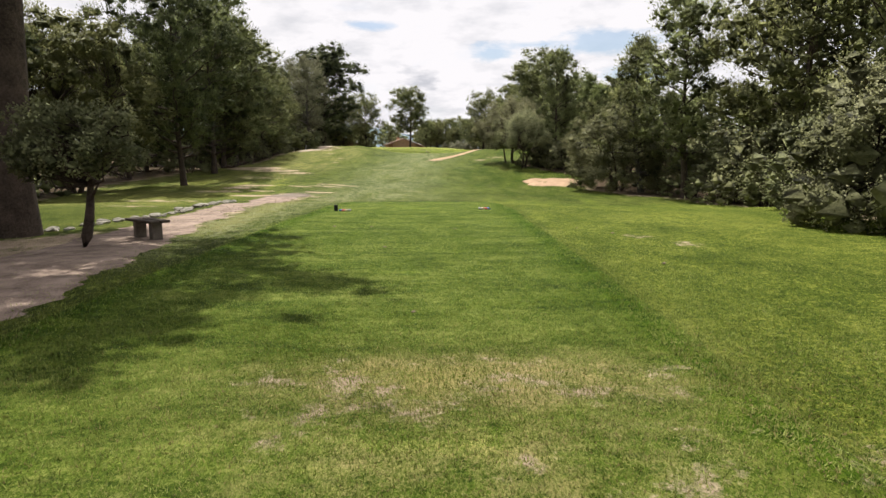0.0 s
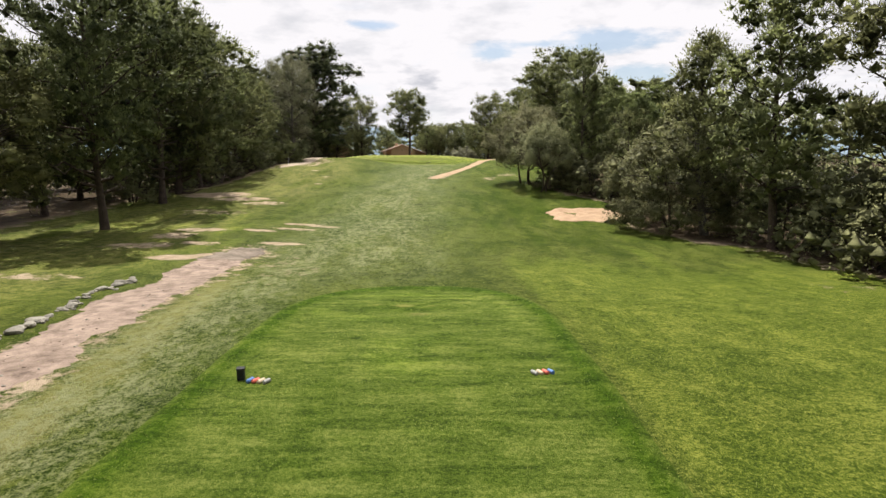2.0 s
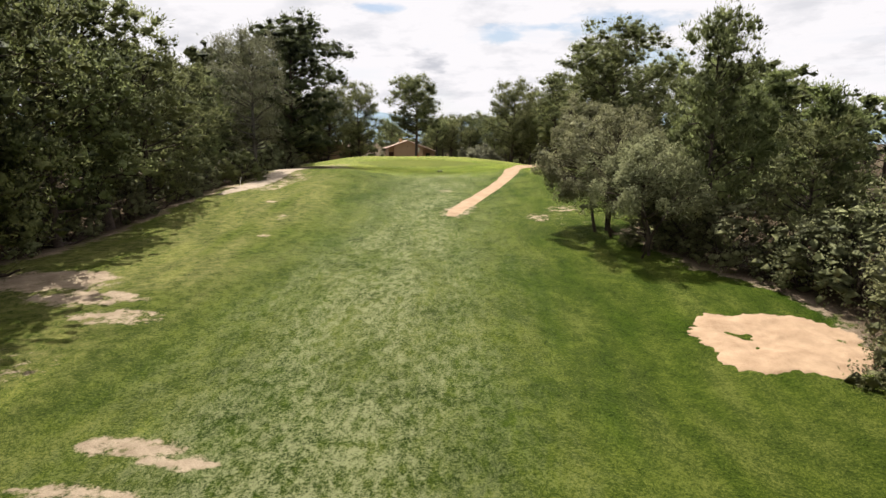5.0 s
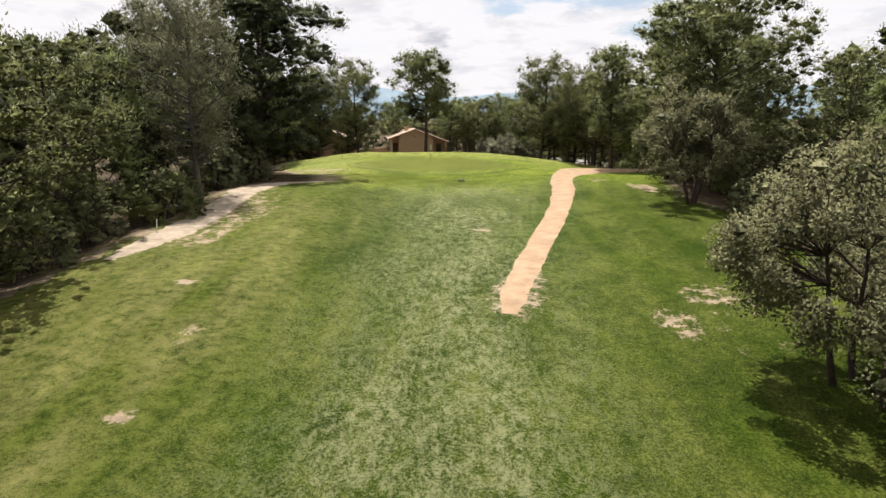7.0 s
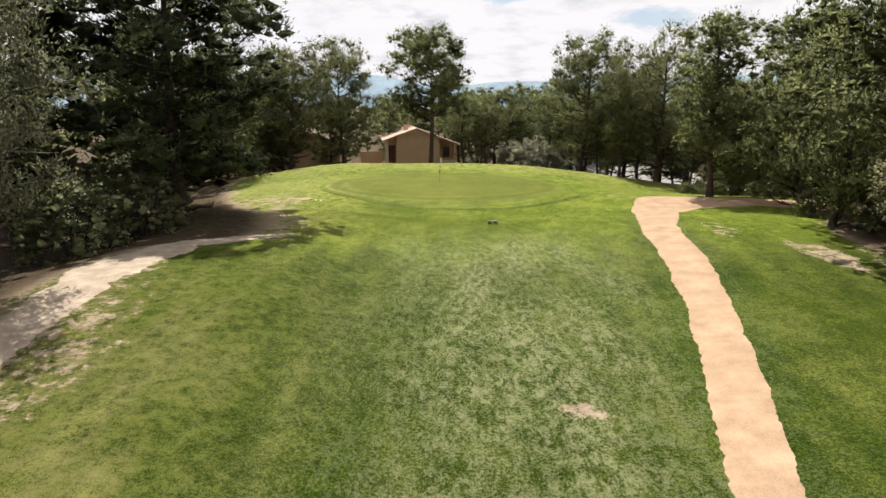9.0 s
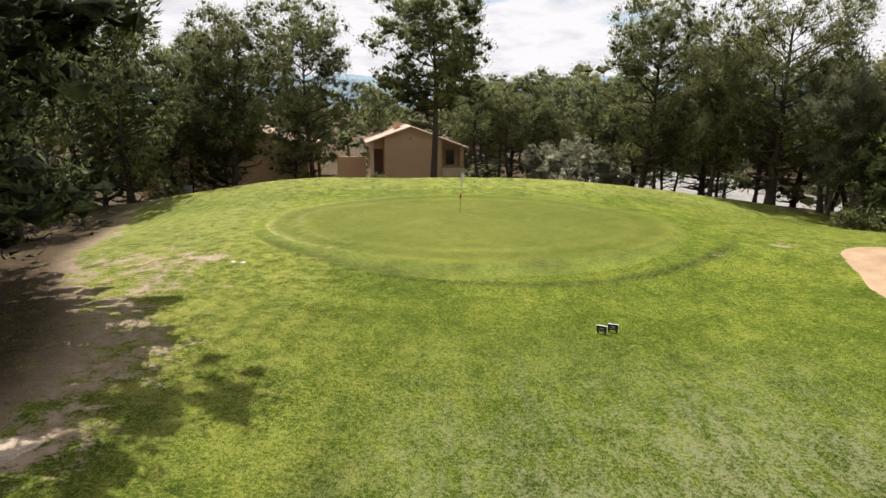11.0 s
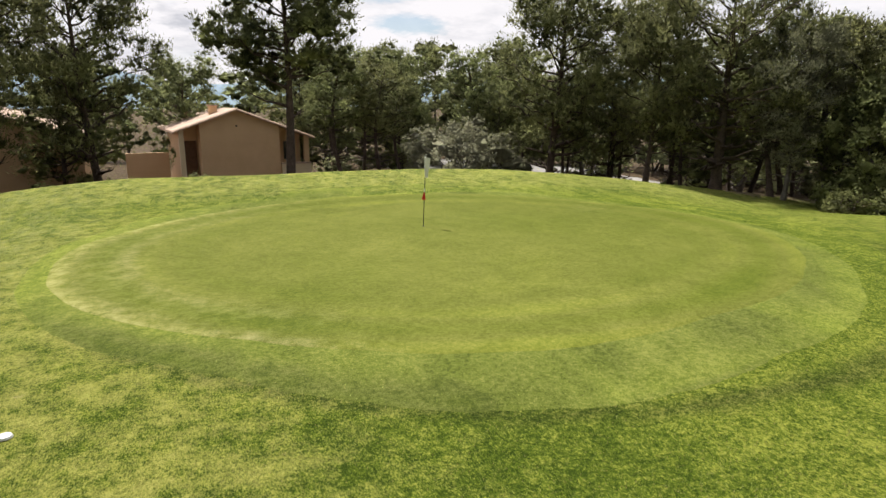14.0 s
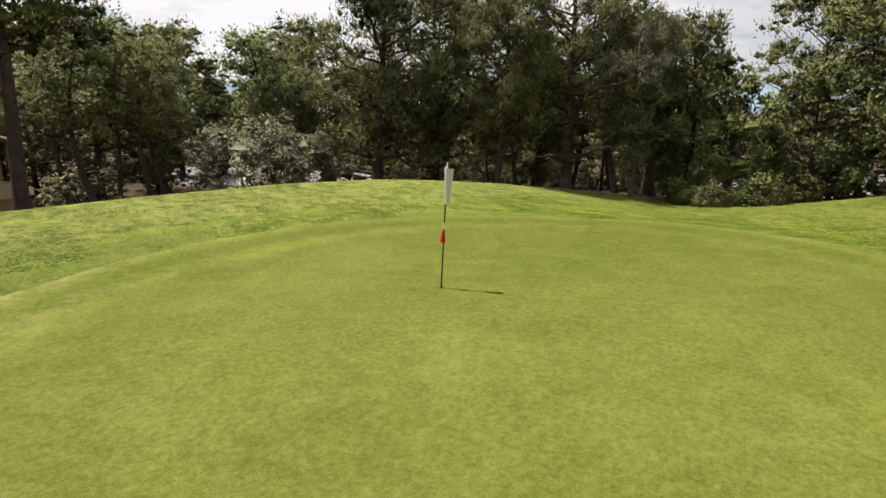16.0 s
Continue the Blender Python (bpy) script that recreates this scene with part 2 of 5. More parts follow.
def foliage(name, dark, light, through_light=0.3, rough=0.55):
    """Leaves or needles: every one its own tone, a part of the light passes through."""
    m, t, p, out = material(name)
    geo = nd(t, "ShaderNodeNewGeometry")
    info = nd(t, "ShaderNodeObjectInfo")
    co = nd(t, "ShaderNodeTexCoord")
    n = nd(t, "ShaderNodeTexNoise", i_Scale=0.8, i_Detail=3.0)
    wire(t, (co.outputs["Object"], n.inputs["Vector"]))
    a = nd(t, "ShaderNodeMath", op="MULTIPLY_ADD", i_1=0.24)
    b = nd(t, "ShaderNodeMath", op="MULTIPLY_ADD", i_1=1.5, i_2=-0.4)
    wire(t, (n.outputs[0], b.inputs[0]), (geo.outputs["Random Per Island"], a.inputs[0]), (b.outputs[0], a.inputs[2]))
    # fine colour noise that stands in for the shade between needles
    grain = nd(t, "ShaderNodeTexNoise", i_Scale=11.0, i_Detail=3.0, i_Roughness=0.7)
    wire(t, (co.outputs["Object"], grain.inputs["Vector"]))
    gr = nd(t, "ShaderNodeMath", op="MULTIPLY_ADD", i_1=0.9, i_2=-0.45)
    ga = nd(t, "ShaderNodeMath", op="ADD")
    wire(t, (grain.outputs[0], gr.inputs[0]), (gr.outputs[0], ga.inputs[0]), (a.outputs[0], ga.inputs[1]))
    col = ramp(t, ga.outputs[0], [(0.15, dark), (0.85, light)])
    hsv = nd(t, "ShaderNodeHueSaturation")
    hr = nd(t, "ShaderNodeMapRange", i_3=0.485, i_4=0.512)
    vr = nd(t, "ShaderNodeMapRange", i_3=0.82, i_4=1.15)
    wire(t, (info.outputs["Random"], hr.inputs[0]), (info.outputs["Random"], vr.inputs[0]), (hr.outputs[0], hsv.inputs["Hue"]), (vr.outputs[0], hsv.inputs["Value"]), (col, hsv.inputs["Color"]))
    tr = nd(t, "ShaderNodeBsdfTranslucent")
    puff = nd(t, "ShaderNodeAttribute", attr="puff")
    turned = nd(t, "ShaderNodeVectorTransform")
    turned.vector_type = "NORMAL"
    turned.convert_from = "OBJECT"
    turned.convert_to = "WORLD"
    wire(t, (puff.outputs["Vector"], turned.inputs[0]), (turned.outputs[0], p.inputs["Normal"]), (turned.outputs[0], tr.inputs["Normal"]))
    mix = nd(t, "ShaderNodeMixShader", i_0=through_light)
    wire(t, (hsv.outputs[0], p.inputs["Base Color"]), (hsv.outputs[0], tr.inputs[0]), (p.outputs[0], mix.inputs[1]), (tr.outputs[0], mix.inputs[2]), (mix.outputs[0], out.inputs[0]))
    p.inputs["Roughness"].default_value = rough
    p.inputs["Specular IOR Level"].default_value = 0.12
    return m


GRASS = turf("rough_grass", [(0.022, 0.038, 0.006), (0.07, 0.097, 0.015), (0.205, 0.215, 0.057)], (0.255, 0.24, 0.1), soil=True, dryness=0.68, hues=0.3)
TEE_GRASS = turf("tee_grass", [(0.027, 0.05, 0.006), (0.098, 0.148, 0.02), (0.25, 0.285, 0.075)], (0.42, 0.35, 0.17), stripes=0.22, blade=55, dryness=0.7, soil=True, contrast=0.75, comb=(0.9, 3.4, 1.0), lines=1.4)
GREEN_GRASS = turf("green_grass", [(0.066, 0.083, 0.013), (0.113, 0.128, 0.024), (0.18, 0.185, 0.05)], (0.27, 0.26, 0.12), blade=90, relief=0.15, dryness=0.68, contrast=0.75, soil=True, hues=0.42, comb=(0.6, 0.6, 1.0))
COLLAR_GRASS = turf("collar_grass", [(0.042, 0.058, 0.011), (0.098, 0.12, 0.026), (0.18, 0.19, 0.062)], (0.28, 0.25, 0.11), contrast=0.8, blade=60, relief=0.5, dryness=0.68, soil=True)
SAND = mottled("path_sand", (0.3, 0.195, 0.118), (0.5, 0.345, 0.222), 1.2, 0.95, 0.6, 22.0)
DIRT = mottled("trodden_dirt", (0.1, 0.068, 0.05), (0.42, 0.315, 0.25), 2.2, 0.95, 0.6, 24.0)
PALE_DIRT = mottled("dry_pale_dirt", (0.26, 0.2, 0.145), (0.54, 0.44, 0.335), 1.3, 0.95, 0.6, 18.0)
GREY_DIRT = mottled("grey_trodden_soil", (0.075, 0.059, 0.044), (0.3, 0.24, 0.187), 1.3, 0.95, 0.6, 22.0)
BARK = mottled("pine_bark", (0.035, 0.026, 0.02), (0.13, 0.095, 0.075), 3.0, 0.95, 0.9, 6.0, bump_at=0.05)
GREY_BARK = mottled("grey_bark", (0.07, 0.06, 0.052), (0.2, 0.18, 0.155), 3.0, 0.95, 0.8, 6.0, bump_at=0.03)
NEEDLES = foliage("pine_needles", (0.09, 0.107, 0.042), (0.58, 0.62, 0.25), 0.55)
DARK_NEEDLES = foliage("dark_pine_needles", (0.045, 0.057, 0.024), (0.37, 0.41, 0.15), 0.45)
DEEP_NEEDLES = foliage("deep_green_needles", (0.024, 0.032, 0.015), (0.22, 0.245, 0.095), 0.34)
YOUNG_NEEDLES = foliage("young_pine_needles", (0.1, 0.135, 0.04), (0.48, 0.56, 0.2), 0.48)
MID_NEEDLES = foliage("green_pine_needles", (0.085, 0.1, 0.04), (0.58, 0.61, 0.245), 0.55)
GREY_NEEDLES = foliage("dry_grey_needles", (0.2, 0.205, 0.115), (0.5, 0.51, 0.29), 0.45)
LEAVES = foliage("evergreen_oak_leaves", (0.105, 0.115, 0.052), (0.54, 0.55, 0.265), 0.45)
OAK_LEAVES = foliage("pale_oak_leaves", (0.14, 0.146, 0.065), (0.54, 0.54, 0.28), 0.42)
BRIGHT_LEAVES = foliage("bright_leaves", (0.12, 0.14, 0.045), (0.46, 0.48, 0.19), 0.5)
GREY_LEAVES = foliage("grey_green_leaves", (0.2, 0.2, 0.125), (0.56, 0.55, 0.35), 0.42)
GRASS_BLADE = foliage("grass_blades", (0.16, 0.23, 0.032), (0.5, 0.58, 0.17), 0.55, 0.6)
DRY_BLADE = foliage("dry_grass_blades", (0.26, 0.22, 0.08), (0.55, 0.47, 0.2), 0.45, 0.6)
STONE = mottled("limestone", (0.16, 0.142, 0.115), (0.4, 0.37, 0.31), 4.0, 0.9, 0.8, 6.0, vary=0.15)
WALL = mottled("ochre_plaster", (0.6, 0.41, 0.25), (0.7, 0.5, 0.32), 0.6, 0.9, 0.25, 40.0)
ROOF = mottled("clay_tile", (0.42, 0.29, 0.22), (0.62, 0.47, 0.38), 2.0, 0.85, 0.3, 8.0, vary=0.2)
CREAM = mottled("cream_plaster", (0.68, 0.56, 0.4), (0.76, 0.64, 0.47), 0.8, 0.9, 0.2, 40.0)
WOOD = mottled("weathered_wood", (0.045, 0.034, 0.026), (0.13, 0.1, 0.076), 5.0, 0.85, 0.5, 8.0)
BLACK = mottled("black_plastic", (0.012, 0.012, 0.013), (0.03, 0.03, 0.032), 8.0, 0.45, 0.1, 8.0)
WHITE = mottled("white_plastic", (0.7, 0.7, 0.68), (0.82, 0.82, 0.8), 6.0, 0.45, 0.08, 8.0)
RED = mottled("red_cloth", (0.5, 0.02, 0.02), (0.65, 0.04, 0.03), 8.0, 0.8, 0.2, 12.0)
TARMAC = mottled("pale_tarmac", (0.21, 0.197, 0.185), (0.36, 0.34, 0.32), 0.8, 0.9, 0.3, 40.0)

# the haze of the distance is put into the hills' own colour, as blue
HILL = mottled("haze_tinted_hill", (0.16, 0.22, 0.28), (0.24, 0.31, 0.37), 0.01, 1.0, 0.0, 8.0)

BLUE = mottled("blue_plastic", (0.1, 0.2, 0.45), (0.16, 0.28, 0.58), 8.0, 0.4, 0.05, 8.0)
PINK = mottled("red_plastic", (0.6, 0.12, 0.09), (0.75, 0.2, 0.15), 8.0, 0.4, 0.05, 8.0)
TAN = mottled("cream_plastic", (0.62, 0.47, 0.32), (0.75, 0.6, 0.42), 8.0, 0.4, 0.05, 8.0)
GREY = mottled("grey_plastic", (0.32, 0.31, 0.29), (0.46, 0.45, 0.42), 8.0, 0.5, 0.05, 8.0)
DARK_GLASS = mottled("dark_glass", (0.01, 0.012, 0.014), (0.025, 0.028, 0.03), 2.0, 0.12, 0.0, 8.0, spec=0.5)
SHUTTER = mottled("brown_shutter", (0.08, 0.04, 0.022), (0.15, 0.075, 0.04), 4.0, 0.6, 0.2, 8.0)
CONCRETE = mottled("grey_concrete", (0.11, 0.09, 0.075), (0.22, 0.185, 0.15), 4.0, 0.9, 0.5, 8.0)
CAR_PAINT = mottled("silver_paint", (0.45, 0.46, 0.48), (0.55, 0.56, 0.58), 1.0, 0.3, 0.0, 8.0, metallic=0.6)
WHITE_PAINT = mottled("white_paint", (0.75, 0.75, 0.75), (0.82, 0.82, 0.82), 1.0, 0.3, 0.0, 8.0)
RUBBER = mottled("tyre_rubber", (0.012, 0.012, 0.012), (0.03, 0.03, 0.03), 6.0, 0.85, 0.2, 8.0)

# ---- helpers for building ----


def part(name, bm, mat, parent=None, label=""):
    """Links a bmesh as one mesh object, under a thing or a part where one is given."""
    me = bpy.data.meshes.new(name)
    bm.to_mesh(me)
    bm.free()
    if mat:
        me.materials.append(mat)
    ob = new(name, me)
    if parent:
        ob.parent = parent
    if label:
        tagged(ob, label=label)
    return ob


def sheet(name, verts, faces, mat, parent=None, smooth=True):
    """Links plain arrays of corners and faces as one mesh object."""
    me = bpy.data.meshes.new(name)
    me.from_pydata([tuple(v) for v in verts], [], [tuple(int(i) for i in f) for f in faces])
    if smooth:
        me.polygons.foreach_set("use_smooth", [True] * len(me.polygons))
    me.materials.append(mat)
    me.update()
    ob = new(name, me)
    if parent:
        ob.parent = parent
    return ob


def empty(name, m):
    ob = new(name)
    ob.empty_display_size = 0.3
    ob.matrix_basis = m
    return ob


def box(bm, lo, hi, bevel=0.0, m=None):
    made = bmesh.ops.create_cube(bm, size=1.0)["verts"]
    for v in made:
        v.co = Vector([lo[i] + (v.co[i] + 0.5) * (hi[i] - lo[i]) for i in range(3)])
    if bevel:
        edges = list({e for v in made for e in v.link_edges})
        got = bmesh.ops.bevel(bm, geom=edges, offset=bevel, segments=2, affect="EDGES", profile=0.5)
        made = list({v for f in got["faces"] for v in f.verts} | {v for v in made if v.is_valid})
    if m:
        bmesh.ops.transform(bm, matrix=m, verts=made)
    return made


# ---- ground ----
def ease(a, b, v):
    s = min(1.0, max(0.0, (v - a) / (b - a)))
    return s * s * (3 - 2 * s)
def profile(knots, v):
    """Smooth curve through (place, height) pairs."""
    if v <= knots[0][0]:
        return knots[0][1]
    for i in range(len(knots) - 1):
        (a, p), (b, q) = knots[i], knots[i + 1]
        if v <= b:
            lo = knots[max(i - 1, 0)]
            hi = knots[min(i + 2, len(knots) - 1)]
            m0 = (q - lo[1]) / (b - lo[0]) * (b - a)
            m1 = (hi[1] - p) / (hi[0] - a) * (b - a)
            s = (v - a) / (b - a)
            return ((2 * s**3 - 3 * s**2 + 1) * p + (s**3 - 2 * s**2 + s) * m0 + (3 * s**2 - 2 * s**3) * q + (s**3 - s**2) * m1)
    return knots[-1][1]
MIDDLE = [(-40, 0.3), (0, 0.32), (20, 0.3), (27, 0.12), (33, -0.22), (40, -0.3), (47, -0.12), (54, 0.2), (62, 0.85), (70, 1.25), (81, 1.82), (90, 2.22), (97, 2.5), (104, 2.7), (109, 2.82), (114, 3.15), (118, 3.2), (122, 3.55), (129, 3.68), (135, 3.8), (138, 4.12), (140.5, 4.36), (142.5, 4.2), (146, 3.2), (151, 1.8), (158, 0.9), (180, 0.2), (260, -1)]
LEFT = [(10, -0.1), (30, -0.05), (37, 0.2), (50, 0.35), (62, 0.3), (72, 0.35), (80, 0.85), (95, 1.15), (101, 1.3), (111, 0.75), (118, 0.3), (123, 0.1), (132, 0)]
RIGHT = [(10, 0.0), (25, -0.1), (40, -0.45), (57, -0.55), (68, -0.1), (79, 0.4), (95, 0.7), (107, 0.75), (116, 0.3), (125, 0)]
def ground_z(x, y):
    z = profile(MIDDLE, y)
    z += profile(LEFT, y) * ease(-6, -14, x) + profile(RIGHT, y) * ease(0, 8, x)
    z -= 2.8 * ease(-4, 28, x) * ease(120, 139, y) * ease(185, 160, y) + 1.2 * ease(18, 40, x) * ease(110, 135, y) * ease(230, 190, y)
    z -= 2.0 * ease(-15, -33, x) * ease(112, 134, y) * ease(175, 150, y)
    z -= 0.9 * ease(-19, -26, x) * ease(60, 80, y) * ease(125, 108, y)
    z -= 0.32 * math.exp(-((x + 1.9) / 3.6) ** 2 - ((y - 114.6) / 3.0) ** 2)
    return z


def wobble(x, y, scale=1.0, seed=0.0):
    return noise.noise(Vector((x * scale, y * scale, seed)))


RIGHT_EDGE = [(-20, 13), (14, 12.2), (23, 13.8), (33, 16.5), (43, 15.6), (48, 12.6), (54, 11.9), (60, 13), (66, 9.8), (72, 8.6), (79, 12.3), (90, 13.6), (100, 12.8), (110, 14.5), (118, 18), (126, 20.5), (132, 25), (142, 25), (150, 20), (170, 16)]
LEFT_EDGE = [(-20, -8), (12, -9), (22, -17), (36, -22.5), (47, -24), (58, -23), (66, -21), (78, -20.5), (86, -19.6), (96, -19.5), (104, -18.9), (107.5, -14.9), (112, -15.2), (116, -17.2), (120, -20), (128, -23), (150, -30), (170, -30)]
TRACK = [(-6, -4.5), (3, -5.6), (9, -6.6), (15, -7.4), (21, -8.0), (27, -8.7), (33, -9.2), (42, -8.6)]
PATH = [(78.3, -1.45), (80.5, -1.1), (85.2, 0.08), (92.3, 2.1), (99, 3.95), (104, 5.05), (112, 6.25), (117.5, 7.8)]
PATCHES = []


def bare_spot(x, y, along_x, along_y, strength):
    """Notes a worn spot of the turf: its middle, half lengths and how bare it is."""
    PATCHES.append((x, y, along_x, along_y, strength))


bare_spot(-8.75, 48.3, 0.95, 0.3, 0.9)
bare_spot(-7.3, 47.7, 0.7, 0.22, 0.85)
bare_spot(-8.9, 46.4, 1.0, 0.3, 0.75)
bare_spot(-10.6, 45.4, 0.8, 0.3, 0.8)
bare_spot(-13.5, 44.9, 1.2, 0.5, 0.7)
bare_spot(-14.4, 43.0, 0.9, 0.8, 0.7)
bare_spot(-8.35, 41.75, 0.9, 0.28, 0.95)
bare_spot(-12.2, 41.0, 0.8, 0.45, 0.7)
bare_spot(-14.6, 40.0, 1.4, 0.7, 0.65)
bare_spot(-11.9, 37.2, 0.75, 0.5, 0.95)
bare_spot(-10.6, 38.1, 0.5, 0.4, 0.85)
bare_spot(-13.4, 56.4, 1.4, 0.6, 0.62)
bare_spot(-15.8, 58.4, 1.8, 0.7, 0.72)
bare_spot(-18.5, 60.6, 2.2, 1.1, 0.85)
bare_spot(-16, 52, 2.2, 1.2, 0.45)
bare_spot(-14, 27, 1.5, 0.5, 0.5)
bare_spot(-15.5, 33, 2.0, 0.5, 0.5)
bare_spot(-14.55, 79.7, 0.35, 0.25, 0.8)
bare_spot(-12.3, 70.3, 0.3, 0.45, 0.7)
bare_spot(-12.6, 75, 0.3, 0.8, 0.5)
bare_spot(4.5, 77, 0.7, 1.0, 0.55)
bare_spot(6.8, 79.5, 1.0, 1.0, 0.5)
bare_spot(7.6, 77, 2.2, 3.0, 0.25)
bare_spot(-1.2, 79.0, 1.2, 1.0, 0.36)
bare_spot(11.7, 105.4, 0.8, 2.2, 0.62)
bare_spot(9.3, 111, 0.8, 1.6, 0.45)
bare_spot(-16.1, 121.0, 0.55, 0.9, 0.6)
bare_spot(-14.6, 117.6, 0.6, 0.4, 0.4)
bare_spot(-1.7, 92.7, 0.7, 0.35, 0.52)
bare_spot(3.4, 121.8, 0.5, 0.3, 0.55)
bare_spot(6.5, 123.5, 0.7, 0.4, 0.5)
bare_spot(-2.5, 139.2, 0.7, 0.25, 0.5)
bare_spot(4.6, 14.6, 0.35, 0.4, 0.45)
bare_spot(5.4, 13.0, 0.35, 0.7, 0.42)
bare_spot(0.2, 4.9, 1.7, 0.5, 0.42)
bare_spot(-0.8, 3.9, 0.9, 0.4, 0.3)
bare_spot(1.6, 3.4, 1.2, 0.8, 0.28)
bare_spot(-7, 35, 2, 3, 0.3)
bare_spot(-17.5, 93, 2.2, 5, 0.5)
bare_spot(-18.9, 102, 1.5, 3.0, 0.6)
bare_spot(-15.5, 108, 2.0, 1.2, 0.6)
bare_spot(-18.5, 111.5, 3.5, 4.0, 0.75)
bare_spot(-19, 118, 3, 4, 0.5)
bare_spot(-17.8, 95, 0.8, 5, 0.5)
bare_spot(-16.8, 88, 1.2, 3, 0.5)
bare_spot(14.5, 33, 1.0, 1.5, 0.3)
bare_spot(-9.3, 38.7, 1.3, 1.8, 0.55)
bare_spot(-8.6, 11.5, 1.9, 3.2, 0.75)


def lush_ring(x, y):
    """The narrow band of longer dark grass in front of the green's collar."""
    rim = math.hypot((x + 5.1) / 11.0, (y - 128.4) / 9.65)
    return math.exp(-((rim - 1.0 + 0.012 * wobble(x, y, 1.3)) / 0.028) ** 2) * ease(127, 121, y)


def soil_fields(x, y):
    """How bare, how littered, how pale and how dry the ground is at a place."""
    r = x - profile(RIGHT_EDGE, y)
    l = profile(LEFT_EDGE, y) - x
    wood = max(r, l, y - 143.5 + 0.008 * (x + 6) ** 2)
    inside = ease(-1.4, 1.8, wood + 0.9 * wobble(x, y, 0.45, 3.0))
    bare = 0.95 * inside
    litter = ease(-0.3, 2.2, wood)
    for px, py, sx, sy, s in PATCHES:
        d = ((x - px) / sx) ** 2 + ((y - py) / sy) ** 2
        if d < 4:
            bare = max(bare, (s + 0.12) * ease(4.0, 0.2, d))
    if 77.5 < y < 88:
        bare = max(bare, 0.62 * ease(1.9, 0.8, abs(x + 1.45 - 0.235 * (y - 78.3))) * ease(77.5, 79, y) * ease(88, 81, y))
    track = abs(x - profile(TRACK, y)) if y < 42 else 9.0
    bare = max(bare, 0.62 * ease(2.0, 0.6, track) * ease(1, 4, y) * ease(42, 36, y))
    pale = math.exp(-((x + 4.3 - 0.03 * (y - 60)) / (4.4 + 0.05 * max(0, y - 85))) ** 2) * (1.2 + 1.0 * noise.noise(Vector((x * 0.7, y * 0.16, 21.0)))) * ease(26, 40, y) * ease(116, 108, y)
    pale = max(pale, 1.25 * math.exp(-((x + 6.3) / 1.7) ** 2) * ease(8, 14, y) * ease(52, 42, y))
    dry = ease(0, 5, -9.5 - x) * ease(20, 30, y) * ease(75, 62, y) * 0.5
    dry = max(dry, 0.8 * math.exp(-((x - 0.3) / 2.4) ** 2 - ((y - 4.9) / 0.9) ** 2), 0.48 * math.exp(-((x - 0.4) / 2.6) ** 2 - ((y - 3.2) / 1.8) ** 2))
    dry = max(dry, 0.5 * ease(-6, -14, x) * ease(104, 111, y) * ease(140, 132, y), 0.4 * ease(3, 8, x) * ease(112, 122, y) * ease(150, 140, y))
    dry = max(dry, 0.55 * ease(-5, -13, x) * ease(50, 60, y) * ease(108, 98, y))
    dry = max(dry, 0.9 * math.exp(-((x - profile(TRACK, y) - 1.5) / 0.75) ** 2) * ease(12, 17, y) * ease(36, 31, y), 0.9 * math.exp(-((x + 1.5 - 0.3 * (y - 31.2)) / 0.8) ** 2 - ((y - 31.2 - 0.1 * (x + 1.5)) / 0.13) ** 2))
    # tone: 0 dark and lush, 0.5 plain, 1 light and yellowish
    tone = 0.5 + 0.06 * ease(2.0, 4.5, x) * ease(62, 48, y) + 0.46 * ease(2.0, 3.2, x) * ease(48, 26, y) - 0.12 * math.exp(-((x + 4) / 9) ** 2) * ease(40, 55, y) * ease(112, 100, y)
    tone += 0.56 * ease(100, 112, y) + 0.15 * ease(-9, -13, x) * ease(20, 30, y) * ease(100, 70, y)
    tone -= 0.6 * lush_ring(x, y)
    tone += 0.3 * math.exp(-((x + 7) / 6) ** 2 - ((y - 116.2) / 2.6) ** 2)
    tone += 0.2 * ease(134, 138, y)
    dry = max(dry, 0.5 * ease(134, 138, y))
    pale = max(pale, 0.3 * ease(134, 138, y) * ease(146, 143, y), 0.5 * ease(-14, -18, x) * ease(118, 124, y))
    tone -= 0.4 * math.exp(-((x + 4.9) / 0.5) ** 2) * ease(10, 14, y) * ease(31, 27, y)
    # longer bluish grass along the sand path
    beside = abs(x - profile(PATH, y)) + 0.25 * wobble(x, y, 0.8, 11.0)
    fringe = ease(0.5, 0.85, beside) * ease(2.1, 1.2, beside) * ease(79, 84, y) * ease(118, 113, y)
    tone -= 0.3 * fringe
    pale = max(pale, 0.3 * fringe)
    tone += 0.22 * wobble(x, y, 0.11, 8.0) + (0.42 * noise.noise(Vector((x * 0.55, y * 0.09, 3.0))) + 0.4 * noise.noise(Vector((x * 1.1, y * 0.25, 9.0))) - 0.12) * ease(34, 44, y) * ease(114, 104, y)
    return bare, litter, pale, dry, min(0.84 - 0.2 * ease(50, 60, y) * ease(112, 100, y) + 0.4 * ease(100, 112, y), max(0.0, tone))


def lines(core_lo, core_hi, step, far_lo, far_hi):
    """Grid lines, even in the core and ever wider outwards."""
    out = list(np.arange(core_lo, core_hi + 1e-6, step))
    s, v = step, core_lo
    while v > far_lo:
        s *= 1.25
        v = max(far_lo, v - s)
        out.insert(0, v)
    s, v = step, core_hi
    while v < far_hi:
        s *= 1.25
        v = min(far_hi, v + s)
        out.append(v)
    return out


